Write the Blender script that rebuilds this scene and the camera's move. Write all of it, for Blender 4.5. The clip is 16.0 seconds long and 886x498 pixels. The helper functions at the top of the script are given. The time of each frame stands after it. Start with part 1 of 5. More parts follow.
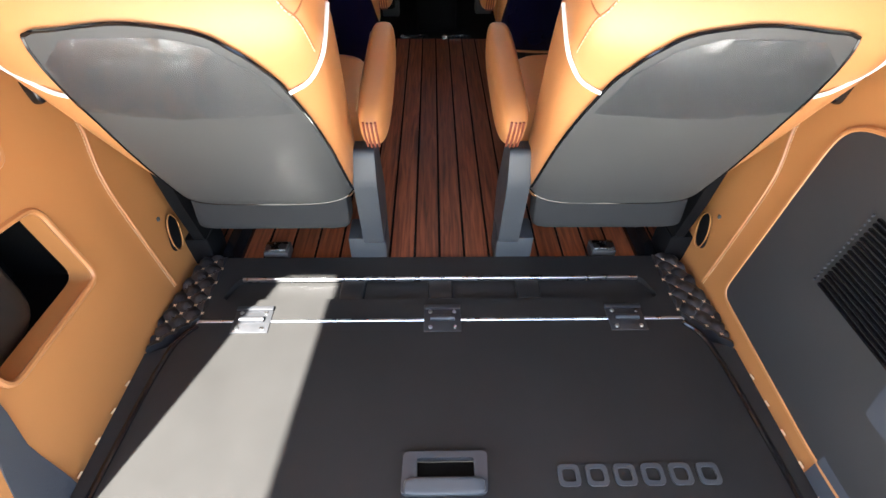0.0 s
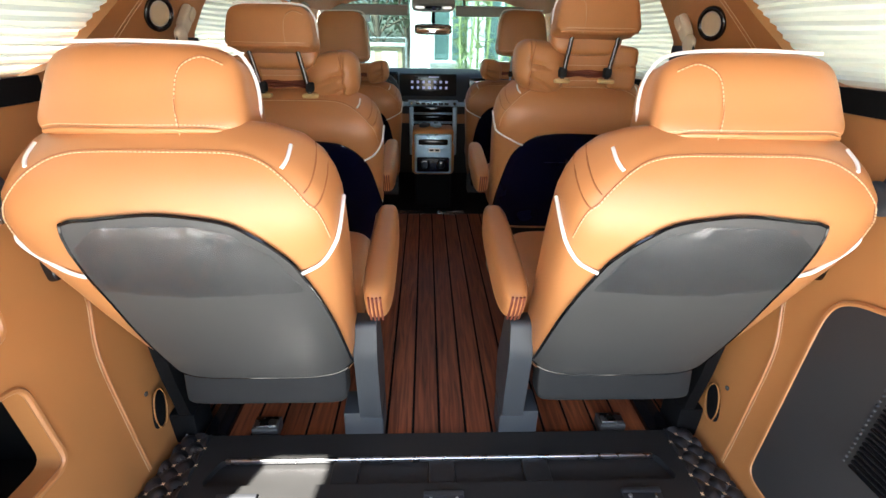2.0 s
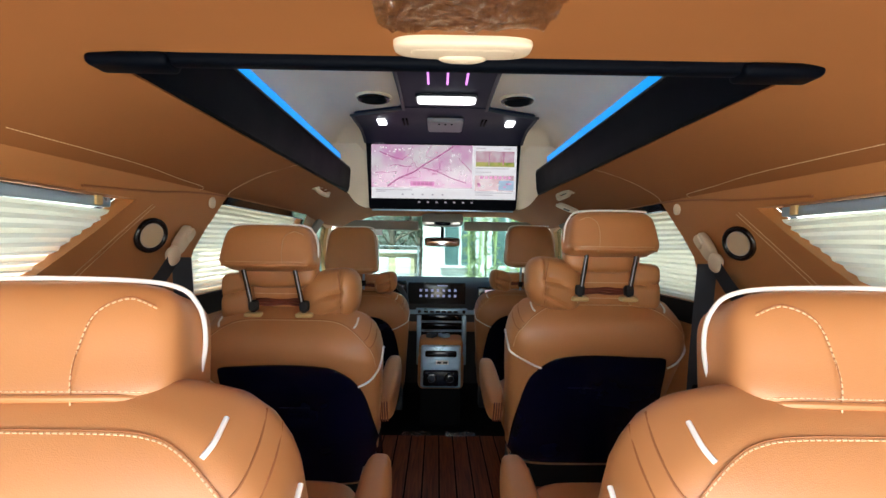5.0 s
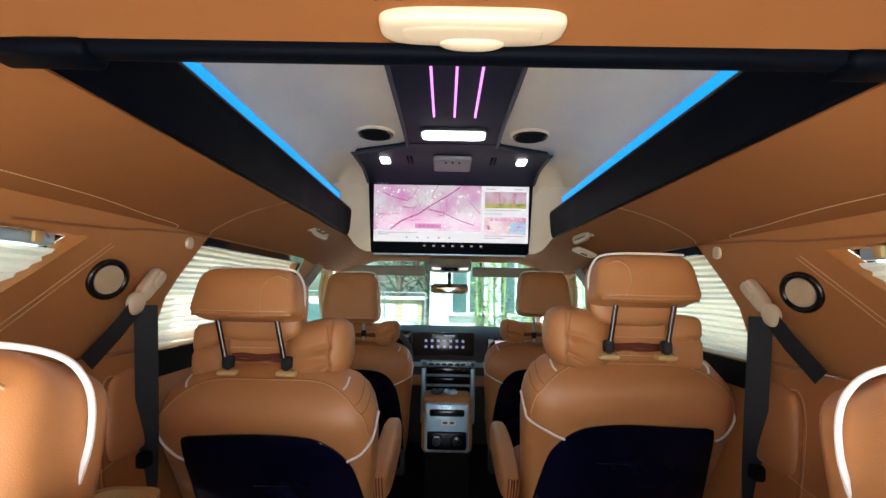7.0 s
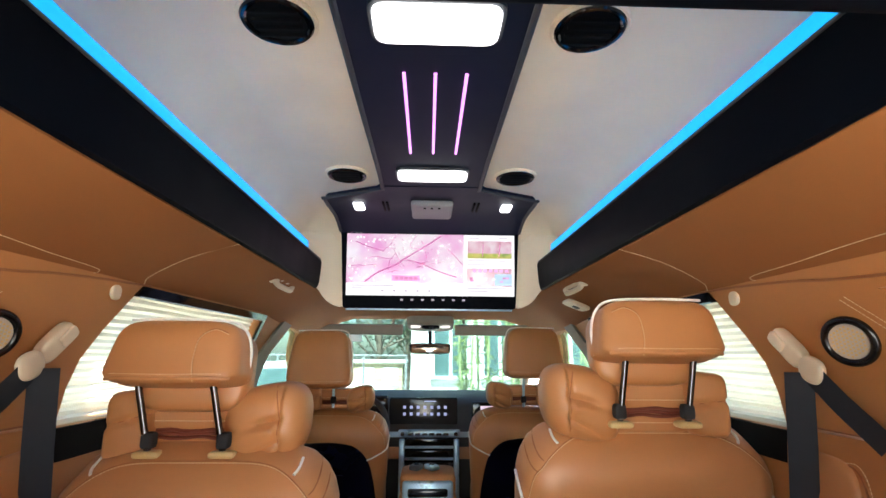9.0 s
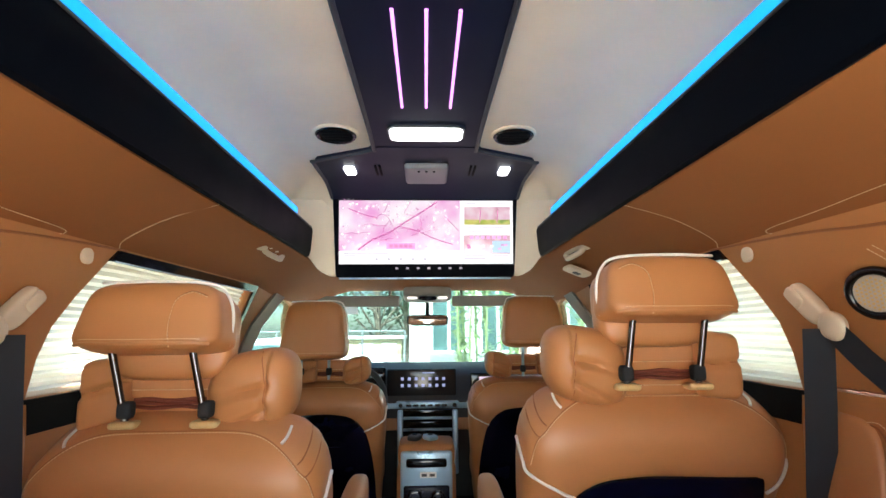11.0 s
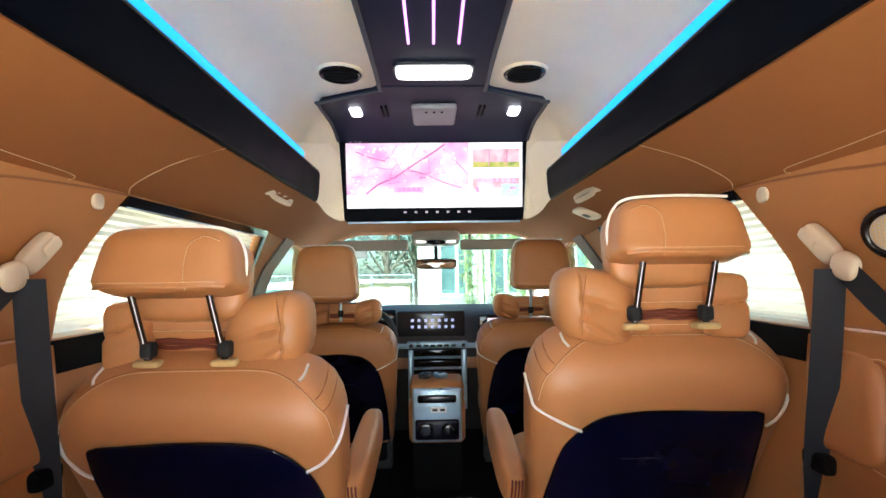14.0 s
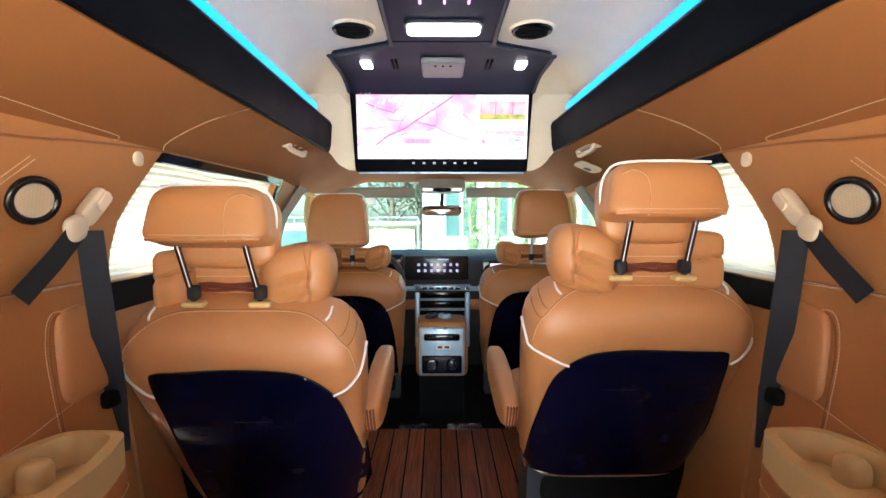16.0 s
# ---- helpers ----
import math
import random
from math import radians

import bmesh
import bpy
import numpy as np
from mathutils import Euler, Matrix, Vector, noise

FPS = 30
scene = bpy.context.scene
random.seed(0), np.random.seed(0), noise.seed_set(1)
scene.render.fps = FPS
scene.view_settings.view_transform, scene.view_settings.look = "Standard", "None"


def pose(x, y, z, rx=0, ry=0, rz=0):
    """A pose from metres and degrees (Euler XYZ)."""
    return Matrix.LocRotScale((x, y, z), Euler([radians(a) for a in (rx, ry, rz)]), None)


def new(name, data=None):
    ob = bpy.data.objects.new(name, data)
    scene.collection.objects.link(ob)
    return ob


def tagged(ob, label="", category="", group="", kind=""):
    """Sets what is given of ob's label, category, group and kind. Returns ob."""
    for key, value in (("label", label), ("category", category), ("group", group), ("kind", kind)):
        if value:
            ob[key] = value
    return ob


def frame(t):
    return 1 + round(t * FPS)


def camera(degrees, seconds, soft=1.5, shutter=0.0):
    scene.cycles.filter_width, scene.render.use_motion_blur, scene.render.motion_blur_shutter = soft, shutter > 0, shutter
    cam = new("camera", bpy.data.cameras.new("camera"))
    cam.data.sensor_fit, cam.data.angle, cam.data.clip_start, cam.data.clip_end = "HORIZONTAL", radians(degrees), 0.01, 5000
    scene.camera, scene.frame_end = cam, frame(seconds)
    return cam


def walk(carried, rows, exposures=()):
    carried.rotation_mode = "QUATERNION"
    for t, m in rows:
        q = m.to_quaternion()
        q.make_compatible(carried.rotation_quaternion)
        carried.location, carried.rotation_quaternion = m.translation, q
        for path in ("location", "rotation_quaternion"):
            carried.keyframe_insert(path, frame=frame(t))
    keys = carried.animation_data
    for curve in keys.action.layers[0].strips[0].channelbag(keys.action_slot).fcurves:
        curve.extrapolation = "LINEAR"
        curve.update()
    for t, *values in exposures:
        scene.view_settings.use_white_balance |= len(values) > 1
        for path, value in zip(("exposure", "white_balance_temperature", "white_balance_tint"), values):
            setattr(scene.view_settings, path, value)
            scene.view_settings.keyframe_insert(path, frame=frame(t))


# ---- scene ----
cam = camera(85.7, 16.0)
METRES, EYE, TILT, LEAN, TURN = 0.95, 0.97, -43.0, -0.5, -1.0
ROWS = [
    (0.0, 0.0, 0.0, 0.0, 0.0, 0.0, -0.0),
    (0.5, -0.0115, -0.0167, 0.0035, -0.41, 6.01, -0.1),
    (1.0, -0.021, -0.0307, 0.0077, -0.38, 11.56, 0.48),
    (1.5, -0.0206, -0.0229, 0.0168, -0.32, 15.68, 0.83),
    (2.0, -0.0242, -0.0078, 0.0272, -0.94, 19.02, 0.33),
    (2.5, -0.0371, 0.0047, 0.0641, -1.44, 25.12, 0.31),
    (3.0, -0.0461, 0.0383, 0.0893, -1.79, 28.02, 0.82),
    (3.5, -0.0616, 0.0598, 0.1069, -1.59, 31.6, 0.49),
    (4.0, -0.0399, 0.0813, 0.1422, -0.02, 36.66, -0.12),
    (6.5, -0.0029, 0.2409, 0.3135, 0.09, 45.6, -0.77),
    (7.0, -0.0041, 0.28, 0.3468, 0.55, 47.93, -1.29),
    (7.5, -0.0037, 0.3174, 0.3813, 0.4, 51.2, -0.63),
    (8.0, -0.0025, 0.3593, 0.4142, -0.52, 52.99, -1.09),
    (8.5, -0.0037, 0.4012, 0.4425, -0.74, 53.96, -0.68),
    (9.0, 0.0033, 0.4394, 0.4719, -0.52, 55.29, 0.66),
    (11.5, 0.0101, 0.5312, 0.5074, 0.15, 52.2, 1.35),
    (12.0, 0.0071, 0.5396, 0.5097, 0.52, 52.2, 1.07),
    (12.5, 0.0061, 0.5486, 0.5132, 0.86, 51.75, 0.97),
    (13.0, 0.007, 0.5453, 0.5133, 1.11, 51.68, 0.7),
    (13.5, 0.0073, 0.5373, 0.5094, 0.97, 48.85, 0.7),
    (14.0, 0.0048, 0.5273, 0.5079, 0.8, 45.89, 0.96),
    (14.5, 0.0032, 0.5094, 0.5019, 0.89, 43.16, 0.8),
    (15.0, 0.0018, 0.4908, 0.4939, 0.87, 40.7, 0.32),
    (15.5, -0.0004, 0.4531, 0.4711, 0.76, 39.31, 0.23),
    (16.0, -0.0046, 0.4149, 0.4476, 0.66, 38.93, 0.08),
]
walk(cam, [(t, pose(-0.02, 0, EYE, TILT, LEAN, TURN) @ pose(METRES * x, METRES * y, METRES * z, 90 + pitch, roll, yaw)) for t, x, y, z, yaw, pitch, roll in ROWS],
     exposures=[(0.0, 4.12), (1.5, 3.9), (2.5, 3.58), (3.5, 3.4), (6.5, 3.5), (7.5, 3.78), (8.5, 4.05), (9.0, 4.1), (12.5, 4.25), (16.0, 4.65)])

# ---- world and sun: clear day, sun behind the open tailgate, from the driver's side ----
from mathutils import geometry

world = bpy.data.worlds.new("world")
scene.world = world
world.use_nodes = True
wn = world.node_tree
sky = wn.nodes.new("ShaderNodeTexSky")
sky.sky_type, sky.sun_disc = "NISHITA", False
SUN_TRAVEL = Vector((0.34, 0.94, -1.48)).normalized()
sky.sun_elevation = radians(56)
sky.sun_rotation = math.atan2(-SUN_TRAVEL.x, -SUN_TRAVEL.y)
wn.links.new(sky.outputs[0], wn.nodes["Background"].inputs[0])
wn.nodes["Background"].inputs[1].default_value = 0.06
sun = new("sun", bpy.data.lights.new("sun", "SUN"))
sun.data.energy, sun.data.angle, sun.data.color = 5.0, radians(0.6), (1.0, 0.95, 0.87)
sun.rotation_mode = "QUATERNION"
sun.rotation_quaternion = SUN_TRAVEL.to_track_quat("-Z", "Y")


# ---- materials ----
def material(name, base, rough=0.5, metal=0.0, noise_scale=20.0, vary=0.12, bump=0.1, bump_scale=200.0, spec=0.5, coat=0.0, kind="noise"):
    m = bpy.data.materials.new(name)
    m.use_nodes = True
    nt = m.node_tree
    bsdf = nt.nodes["Principled BSDF"]
    bsdf.inputs["Roughness"].default_value = rough
    bsdf.inputs["Metallic"].default_value = metal
    bsdf.inputs["Specular IOR Level"].default_value = spec
    bsdf.inputs["Coat Weight"].default_value = coat
    co = nt.nodes.new("ShaderNodeTexCoord")
    n1 = nt.nodes.new("ShaderNodeTexNoise")
    n1.inputs["Scale"].default_value = noise_scale
    n1.inputs["Detail"].default_value = 5
    nt.links.new(co.outputs["Object"], n1.inputs["Vector"])
    ramp = nt.nodes.new("ShaderNodeMix")
    ramp.data_type = "RGBA"
    ramp.inputs["A"].default_value = (*[c * (1 - vary) for c in base], 1)
    ramp.inputs["B"].default_value = (*[min(1, c * (1 + vary)) for c in base], 1)
    nt.links.new(n1.outputs["Fac"], ramp.inputs["Factor"])
    nt.links.new(ramp.outputs["Result"], bsdf.inputs["Base Color"])
    rr = nt.nodes.new("ShaderNodeMapRange")
    rr.inputs["To Min"].default_value = max(0.02, rough - 0.08)
    rr.inputs["To Max"].default_value = min(1, rough + 0.08)
    nt.links.new(n1.outputs["Fac"], rr.inputs["Value"])
    nt.links.new(rr.outputs["Result"], bsdf.inputs["Roughness"])
    if bump:
        if kind == "leather":
            n2 = nt.nodes.new("ShaderNodeTexVoronoi")
            out = n2.outputs["Distance"]
        else:
            n2 = nt.nodes.new("ShaderNodeTexNoise")
            n2.inputs["Detail"].default_value = 4
            out = n2.outputs["Fac"]
        n2.inputs["Scale"].default_value = bump_scale
        nt.links.new(co.outputs["Object"], n2.inputs["Vector"])
        bp = nt.nodes.new("ShaderNodeBump")
        bp.inputs["Strength"].default_value = bump
        bp.inputs["Distance"].default_value = 0.002
        nt.links.new(out, bp.inputs["Height"])
        nt.links.new(bp.outputs["Normal"], bsdf.inputs["Normal"])
    return m


def glow(name, colour, strength):
    m = bpy.data.materials.new(name)
    m.use_nodes = True
    b = m.node_tree.nodes["Principled BSDF"]
    b.inputs["Base Color"].default_value = (*[c * 0.5 for c in colour], 1)
    b.inputs["Emission Color"].default_value = (*colour, 1)
    b.inputs["Emission Strength"].default_value = strength
    return m


LEATHER = material("tan_leather", (0.48, 0.205, 0.073), 0.42, noise_scale=9, vary=0.09, bump=0.10, bump_scale=750, spec=0.65, kind="leather")
TRIM_LEATHER = material("tan_trim_leather", (0.445, 0.186, 0.057), 0.6, noise_scale=5, vary=0.08, bump=0.1, bump_scale=700, kind="leather")
HEADLINER = material("tan_suede_headliner", (0.275, 0.104, 0.031), 0.85, noise_scale=6, vary=0.1, bump=0.15, bump_scale=600, spec=0.2)
PIPING = material("white_piping", (0.82, 0.80, 0.76), 0.4, noise_scale=40, vary=0.05, bump=0.05)
THREAD = material("cream_thread", (0.72, 0.5, 0.3), 0.7, noise_scale=60, vary=0.1, bump=0)
DARK_THREAD = material("brown_seam", (0.31, 0.115, 0.04), 0.7, noise_scale=60, vary=0.1, bump=0)
SHELL = material("dark_grey_plastic", (0.054, 0.054, 0.053), 0.52, noise_scale=12, vary=0.15, bump=0.15, bump_scale=900)
NAVY_SHELL = material("glossy_navy_plastic", (0.0015, 0.0025, 0.015), 0.26, noise_scale=6, vary=0.06, bump=0, spec=0.25)
GREY_PLASTIC = material("slate_grey_plastic", (0.045, 0.050, 0.056), 0.5, noise_scale=14, vary=0.1, bump=0.15, bump_scale=900)
BLACK_FABRIC = material("black_fabric", (0.012, 0.013, 0.014), 0.8, noise_scale=30, vary=0.2, bump=0.3, bump_scale=1200)
CARGO_BLACK = material("satin_black_panel", (0.0205, 0.0203, 0.0200), 0.45, noise_scale=7, vary=0.2, bump=0.1, bump_scale=1100, spec=0.2)
BLACK_GLOSS = material("gloss_black", (0.006, 0.006, 0.007), 0.08, noise_scale=8, vary=0.2, bump=0)
BLACK_MATT = material("matt_black", (0.004, 0.004, 0.0045), 0.8, noise_scale=20, vary=0.2, bump=0.1, spec=0.15)
ROOF_BLACK = material("navy_black_roof_trim", (0.0015, 0.0025, 0.005), 0.5, noise_scale=9, vary=0.15, bump=0.08, bump_scale=900, spec=0.03)
# black plastic; the blue in its base colour paints the lamps' cold glow
SPINE_BLACK = material("console_black_lamp_tint", (0.003, 0.007, 0.028), 0.55, noise_scale=9, vary=0.15, bump=0.1, bump_scale=900, spec=0.3)
PLATE_GREY = material("pale_grey_plastic", (0.30, 0.30, 0.31), 0.5, noise_scale=15, vary=0.05, bump=0.05)
VISOR = material("grey_visor_cloth", (0.30, 0.28, 0.25), 0.85, noise_scale=20, vary=0.08, bump=0.2, bump_scale=900)
DISPLAY = material("dark_display_glass", (0.022, 0.020, 0.021), 0.12, noise_scale=6, vary=0.2, bump=0)
CREAM = material("cream_suede", (0.87, 0.775, 0.60), 0.9, noise_scale=4, vary=0.12, bump=0.2, bump_scale=500, spec=0.15)
IVORY = material("ivory_plastic", (0.66, 0.55, 0.40), 0.45, noise_scale=15, vary=0.05, bump=0.05)
BEIGE = material("beige_plastic", (0.63, 0.45, 0.20), 0.5, noise_scale=15, vary=0.06, bump=0.08, bump_scale=900)
STEEL = material("brushed_steel", (0.55, 0.56, 0.58), 0.28, 1.0, noise_scale=30, vary=0.1, bump=0.05)
CHROME = material("chrome", (0.75, 0.75, 0.77), 0.12, 1.0, noise_scale=30, vary=0.05, bump=0)
# silver with the teal windscreen light painted into its base colour
SILVER = material("silver_teal_light", (0.38, 0.56, 0.70), 0.30, 0.35, noise_scale=12, vary=0.08, bump=0)
# post chrome, base darkened to paint the dark cabin reflected in it
POST_STEEL = material("chrome_dark_reflection", (0.14, 0.14, 0.15), 0.16, 1.0, noise_scale=20, vary=0.1, bump=0)
QUILT = material("black_quilted_leather", (0.014, 0.014, 0.016), 0.42, noise_scale=30, vary=0.15, bump=0.15, bump_scale=500)
HINGE_STEEL = material("dull_zinc", (0.055, 0.058, 0.065), 0.42, 0.6, noise_scale=30, vary=0.15, bump=0.05)
CHARCOAL = material("charcoal_plastic", (0.032, 0.032, 0.033), 0.5, noise_scale=10, vary=0.12, bump=0.2, bump_scale=900, spec=0.45)
BELT = material("charcoal_webbing", (0.042, 0.047, 0.058), 0.75, noise_scale=50, vary=0.15, bump=0.4, bump_scale=900)
GRILLE = material("champagne_grille", (0.55, 0.50, 0.43), 0.4, 0.5, noise_scale=20, vary=0.1, bump=0)
PLEAT = material("dark_red_pleat", (0.16, 0.035, 0.018), 0.6, noise_scale=30, vary=0.15, bump=0.1)
LED_BLUE = glow("blue_led", (0.002, 0.33, 1.0), 0.10)
LED_PURPLE = glow("purple_led", (0.85, 0.28, 1.0), 0.14)
LED_WHITE = glow("white_led", (0.95, 0.97, 1.0), 0.38)


def wood_material():
    m = bpy.data.materials.new("teak_plank")
    m.use_nodes = True
    nt = m.node_tree
    b = nt.nodes["Principled BSDF"]
    co = nt.nodes.new("ShaderNodeTexCoord")
    mp = nt.nodes.new("ShaderNodeMapping")
    mp.inputs["Scale"].default_value = (60, 3, 60)
    nz = nt.nodes.new("ShaderNodeTexNoise")
    nz.inputs["Scale"].default_value = 1.5
    nz.inputs["Detail"].default_value = 8
    nz.inputs["Distortion"].default_value = 0.8
    info = nt.nodes.new("ShaderNodeObjectInfo")
    add = nt.nodes.new("ShaderNodeVectorMath")
    comb = nt.nodes.new("ShaderNodeCombineXYZ")
    mul = nt.nodes.new("ShaderNodeMath")
    mul.operation = "MULTIPLY"
    mul.inputs[1].default_value = 37
    nt.links.new(info.outputs["Random"], mul.inputs[0])
    nt.links.new(mul.outputs[0], comb.inputs[1])
    nt.links.new(co.outputs["Object"], add.inputs[0])
    nt.links.new(comb.outputs[0], add.inputs[1])
    nt.links.new(add.outputs[0], mp.inputs["Vector"])
    nt.links.new(mp.outputs[0], nz.inputs["Vector"])
    cr = nt.nodes.new("ShaderNodeValToRGB")
    cr.color_ramp.elements[0].position, cr.color_ramp.elements[0].color = 0.3, (0.11, 0.028, 0.012, 1)
    cr.color_ramp.elements[1].position, cr.color_ramp.elements[1].color = 0.75, (0.42, 0.125, 0.05, 1)
    nt.links.new(nz.outputs["Fac"], cr.inputs["Fac"])
    hs = nt.nodes.new("ShaderNodeHueSaturation")
    mr = nt.nodes.new("ShaderNodeMapRange")
    mr.inputs["To Min"].default_value, mr.inputs["To Max"].default_value = 0.75, 1.25
    nt.links.new(info.outputs["Random"], mr.inputs["Value"])
    nt.links.new(mr.outputs[0], hs.inputs["Value"])
    nt.links.new(cr.outputs["Color"], hs.inputs["Color"])
    nt.links.new(hs.outputs["Color"], b.inputs["Base Color"])
    b.inputs["Roughness"].default_value = 0.38
    bp = nt.nodes.new("ShaderNodeBump")
    bp.inputs["Strength"].default_value, bp.inputs["Distance"].default_value = 0.12, 0.001
    nt.links.new(nz.outputs["Fac"], bp.inputs["Height"])
    nt.links.new(bp.outputs["Normal"], b.inputs["Normal"])
    return m


def sheer_material(name, colour, through_share):
    m = bpy.data.materials.new(name)
    m.use_nodes = True
    nt = m.node_tree
    nt.nodes.remove(nt.nodes["Principled BSDF"])
    d = nt.nodes.new("ShaderNodeBsdfDiffuse")
    t = nt.nodes.new("ShaderNodeBsdfTranslucent")
    nz = nt.nodes.new("ShaderNodeTexNoise")
    nz.inputs["Scale"].default_value = 14
    cr = nt.nodes.new("ShaderNodeMix")
    cr.data_type = "RGBA"
    cr.inputs["A"].default_value = (*[c * 0.88 for c in colour], 1)
    cr.inputs["B"].default_value = (*colour, 1)
    nt.links.new(nz.outputs["Fac"], cr.inputs["Factor"])
    nt.links.new(cr.outputs["Result"], d.inputs["Color"])
    nt.links.new(cr.outputs["Result"], t.inputs["Color"])
    mx = nt.nodes.new("ShaderNodeMixShader")
    mx.inputs[0].default_value = through_share
    nt.links.new(d.outputs[0], mx.inputs[1])
    nt.links.new(t.outputs[0], mx.inputs[2])
    nt.links.new(mx.outputs[0], nt.nodes["Material Output"].inputs[0])
    return m


def clear_material(name, tint, gloss_share, rough, bump=0.0, scale=30.0):
    m = bpy.data.materials.new(name)
    m.use_nodes = True
    nt = m.node_tree
    nt.nodes.remove(nt.nodes["Principled BSDF"])
    t = nt.nodes.new("ShaderNodeBsdfTransparent")
    t.inputs[0].default_value = (*tint, 1)
    g = nt.nodes.new("ShaderNodeBsdfGlossy")
    g.inputs["Roughness"].default_value = rough
    if bump:
        nz = nt.nodes.new("ShaderNodeTexNoise")
        nz.inputs["Scale"].default_value = scale
        nz.inputs["Detail"].default_value = 3
        nz.inputs["Distortion"].default_value = 1.2
        bp = nt.nodes.new("ShaderNodeBump")
        bp.inputs["Strength"].default_value, bp.inputs["Distance"].default_value = bump, 0.02
        co = nt.nodes.new("ShaderNodeTexCoord")
        nt.links.new(co.outputs["Object"], nz.inputs["Vector"])
        nt.links.new(nz.outputs["Fac"], bp.inputs["Height"])
        nt.links.new(bp.outputs["Normal"], g.inputs["Normal"])
    mx = nt.nodes.new("ShaderNodeMixShader")
    mx.inputs[0].default_value = gloss_share
    nt.links.new(t.outputs[0], mx.inputs[1])
    nt.links.new(g.outputs[0], mx.inputs[2])
    nt.links.new(mx.outputs[0], nt.nodes["Material Output"].inputs[0])
    return m


WOOD = wood_material()
BLIND = sheer_material("pleated_blind_cloth", (0.80, 0.78, 0.67), 0.27)
PAPER = sheer_material("thin_white_paper", (0.9, 0.9, 0.88), 0.6)
GLASS = clear_material("window_glass", (0.88, 0.93, 0.91), 0.05, 0.02)
TINTED = clear_material("tinted_windscreen_glass", (0.35, 0.44, 0.44), 0.05, 0.02)
WRAP = clear_material("crumpled_clear_wrap", (0.93, 0.94, 0.95), 0.2, 0.1, 0.7, 25)
FILM = clear_material("clear_plastic_film", (0.93, 0.94, 0.95), 0.05, 0.26, 0.28, 16)


# ---- building helpers ----
def part(name, bm, mat, parent=None, label="", smooth=True):
    bmesh.ops.recalc_face_normals(bm, faces=bm.faces)
    me = bpy.data.meshes.new(name)
    bm.to_mesh(me)
    bm.free()
    if smooth:
        me.polygons.foreach_set("use_smooth", [True] * len(me.polygons))
        me.set_sharp_from_angle(angle=radians(42))
    me.materials.append(mat)
    ob = new(name, me)
    if name in ("stitching", "petals", "buds", "perforation", "leaves", "stems"):
        ob["kind"] = "stuff"
    if parent is not None:
        ob.parent = parent
    if label:
        ob["label"] = label
    return ob


def thing(name, label, category, group="", kind="", at=(0, 0, 0)):
    ob = new(name)
    ob.location = at
    ob.empty_display_size = 0.05
    return tagged(ob, label, category, group, kind)


def superbox(bm, hx, hy, hz, m=None, power=5.0, cuts=9):
    """A rounded block: |x/hx|^p + |y/hy|^p + |z/hz|^p = 1."""
    m = m or Matrix()
    seen = {}

    def vert(p):
        k = tuple(round(c, 5) for c in p)
        if k not in seen:
            w = [math.copysign(abs(c) ** 0.8, c) for c in p]
            s = sum(abs(c) ** power for c in w) ** (1 / power)
            seen[k] = bm.verts.new(m @ Vector((w[0] / s * hx, w[1] / s * hy, w[2] / s * hz)))
        return seen[k]

    g = [-1 + 2 * i / cuts for i in range(cuts + 1)]
    for ax in range(3):
        for sg in (-1, 1):
            for i in range(cuts):
                for j in range(cuts):
                    q = []
                    for a, b in ((g[i], g[j]), (g[i + 1], g[j]), (g[i + 1], g[j + 1]), (g[i], g[j + 1])):
                        p = [0, 0, 0]
                        p[ax], p[(ax + 1) % 3], p[(ax + 2) % 3] = sg, a, b
                        q.append(vert(p))
                    bm.faces.new(q if sg > 0 else q[::-1])
    return bm


def block(x0, x1, y0, y1, z0, z1, bevel=0.004, segs=2, bm=None):
    """A box with rounded edges."""
    bm = bm or bmesh.new()
    m = Matrix.LocRotScale(((x0 + x1) / 2, (y0 + y1) / 2, (z0 + z1) / 2), None, (abs(x1 - x0), abs(y1 - y0), abs(z1 - z0)))
    made = bmesh.ops.create_cube(bm, size=1, matrix=m)["verts"]
    if bevel:
        edges = list({e for v in made for e in v.link_edges})
        bmesh.ops.bevel(bm, geom=edges, offset=min(bevel, 0.49 * min(abs(x1 - x0), abs(y1 - y0), abs(z1 - z0))), segments=segs, affect="EDGES", profile=0.5)
    return bm


def disc(bm, m, r0, r1, depth, n=28):
    bmesh.ops.create_cone(bm, cap_ends=True, segments=n, radius1=r0, radius2=r1, depth=depth, matrix=m)
    return bm


def tube(pts, r, n=7, bm=None, closed=False):
    bm = bm or bmesh.new()
    pts = [Vector(p) for p in pts]
    rings, up = [], Vector((0.31, 0.2, 0.93))
    for i, p in enumerate(pts):
        d = (pts[min(i + 1, len(pts) - 1)] - pts[max(i - 1, 0)])
        if closed:
            d = pts[(i + 1) % len(pts)] - pts[i - 1]
        d.normalize()
        a = d.cross(up)
        if a.length < 1e-3:
            a = d.cross(Vector((1, 0, 0)))
        a.normalize()
        b = a.cross(d)
        up = b
        rings.append([bm.verts.new(p + r * (math.cos(k / n * math.tau) * a + math.sin(k / n * math.tau) * b)) for k in range(n)])
    for i in range(len(rings) - (0 if closed else 1)):
        u, v = rings[i], rings[(i + 1) % len(rings)]
        for k in range(n):
            bm.faces.new((u[k], u[(k + 1) % n], v[(k + 1) % n], v[k]))
    if not closed:
        bm.faces.new(rings[0])
        bm.faces.new(rings[-1][::-1])
    return bm


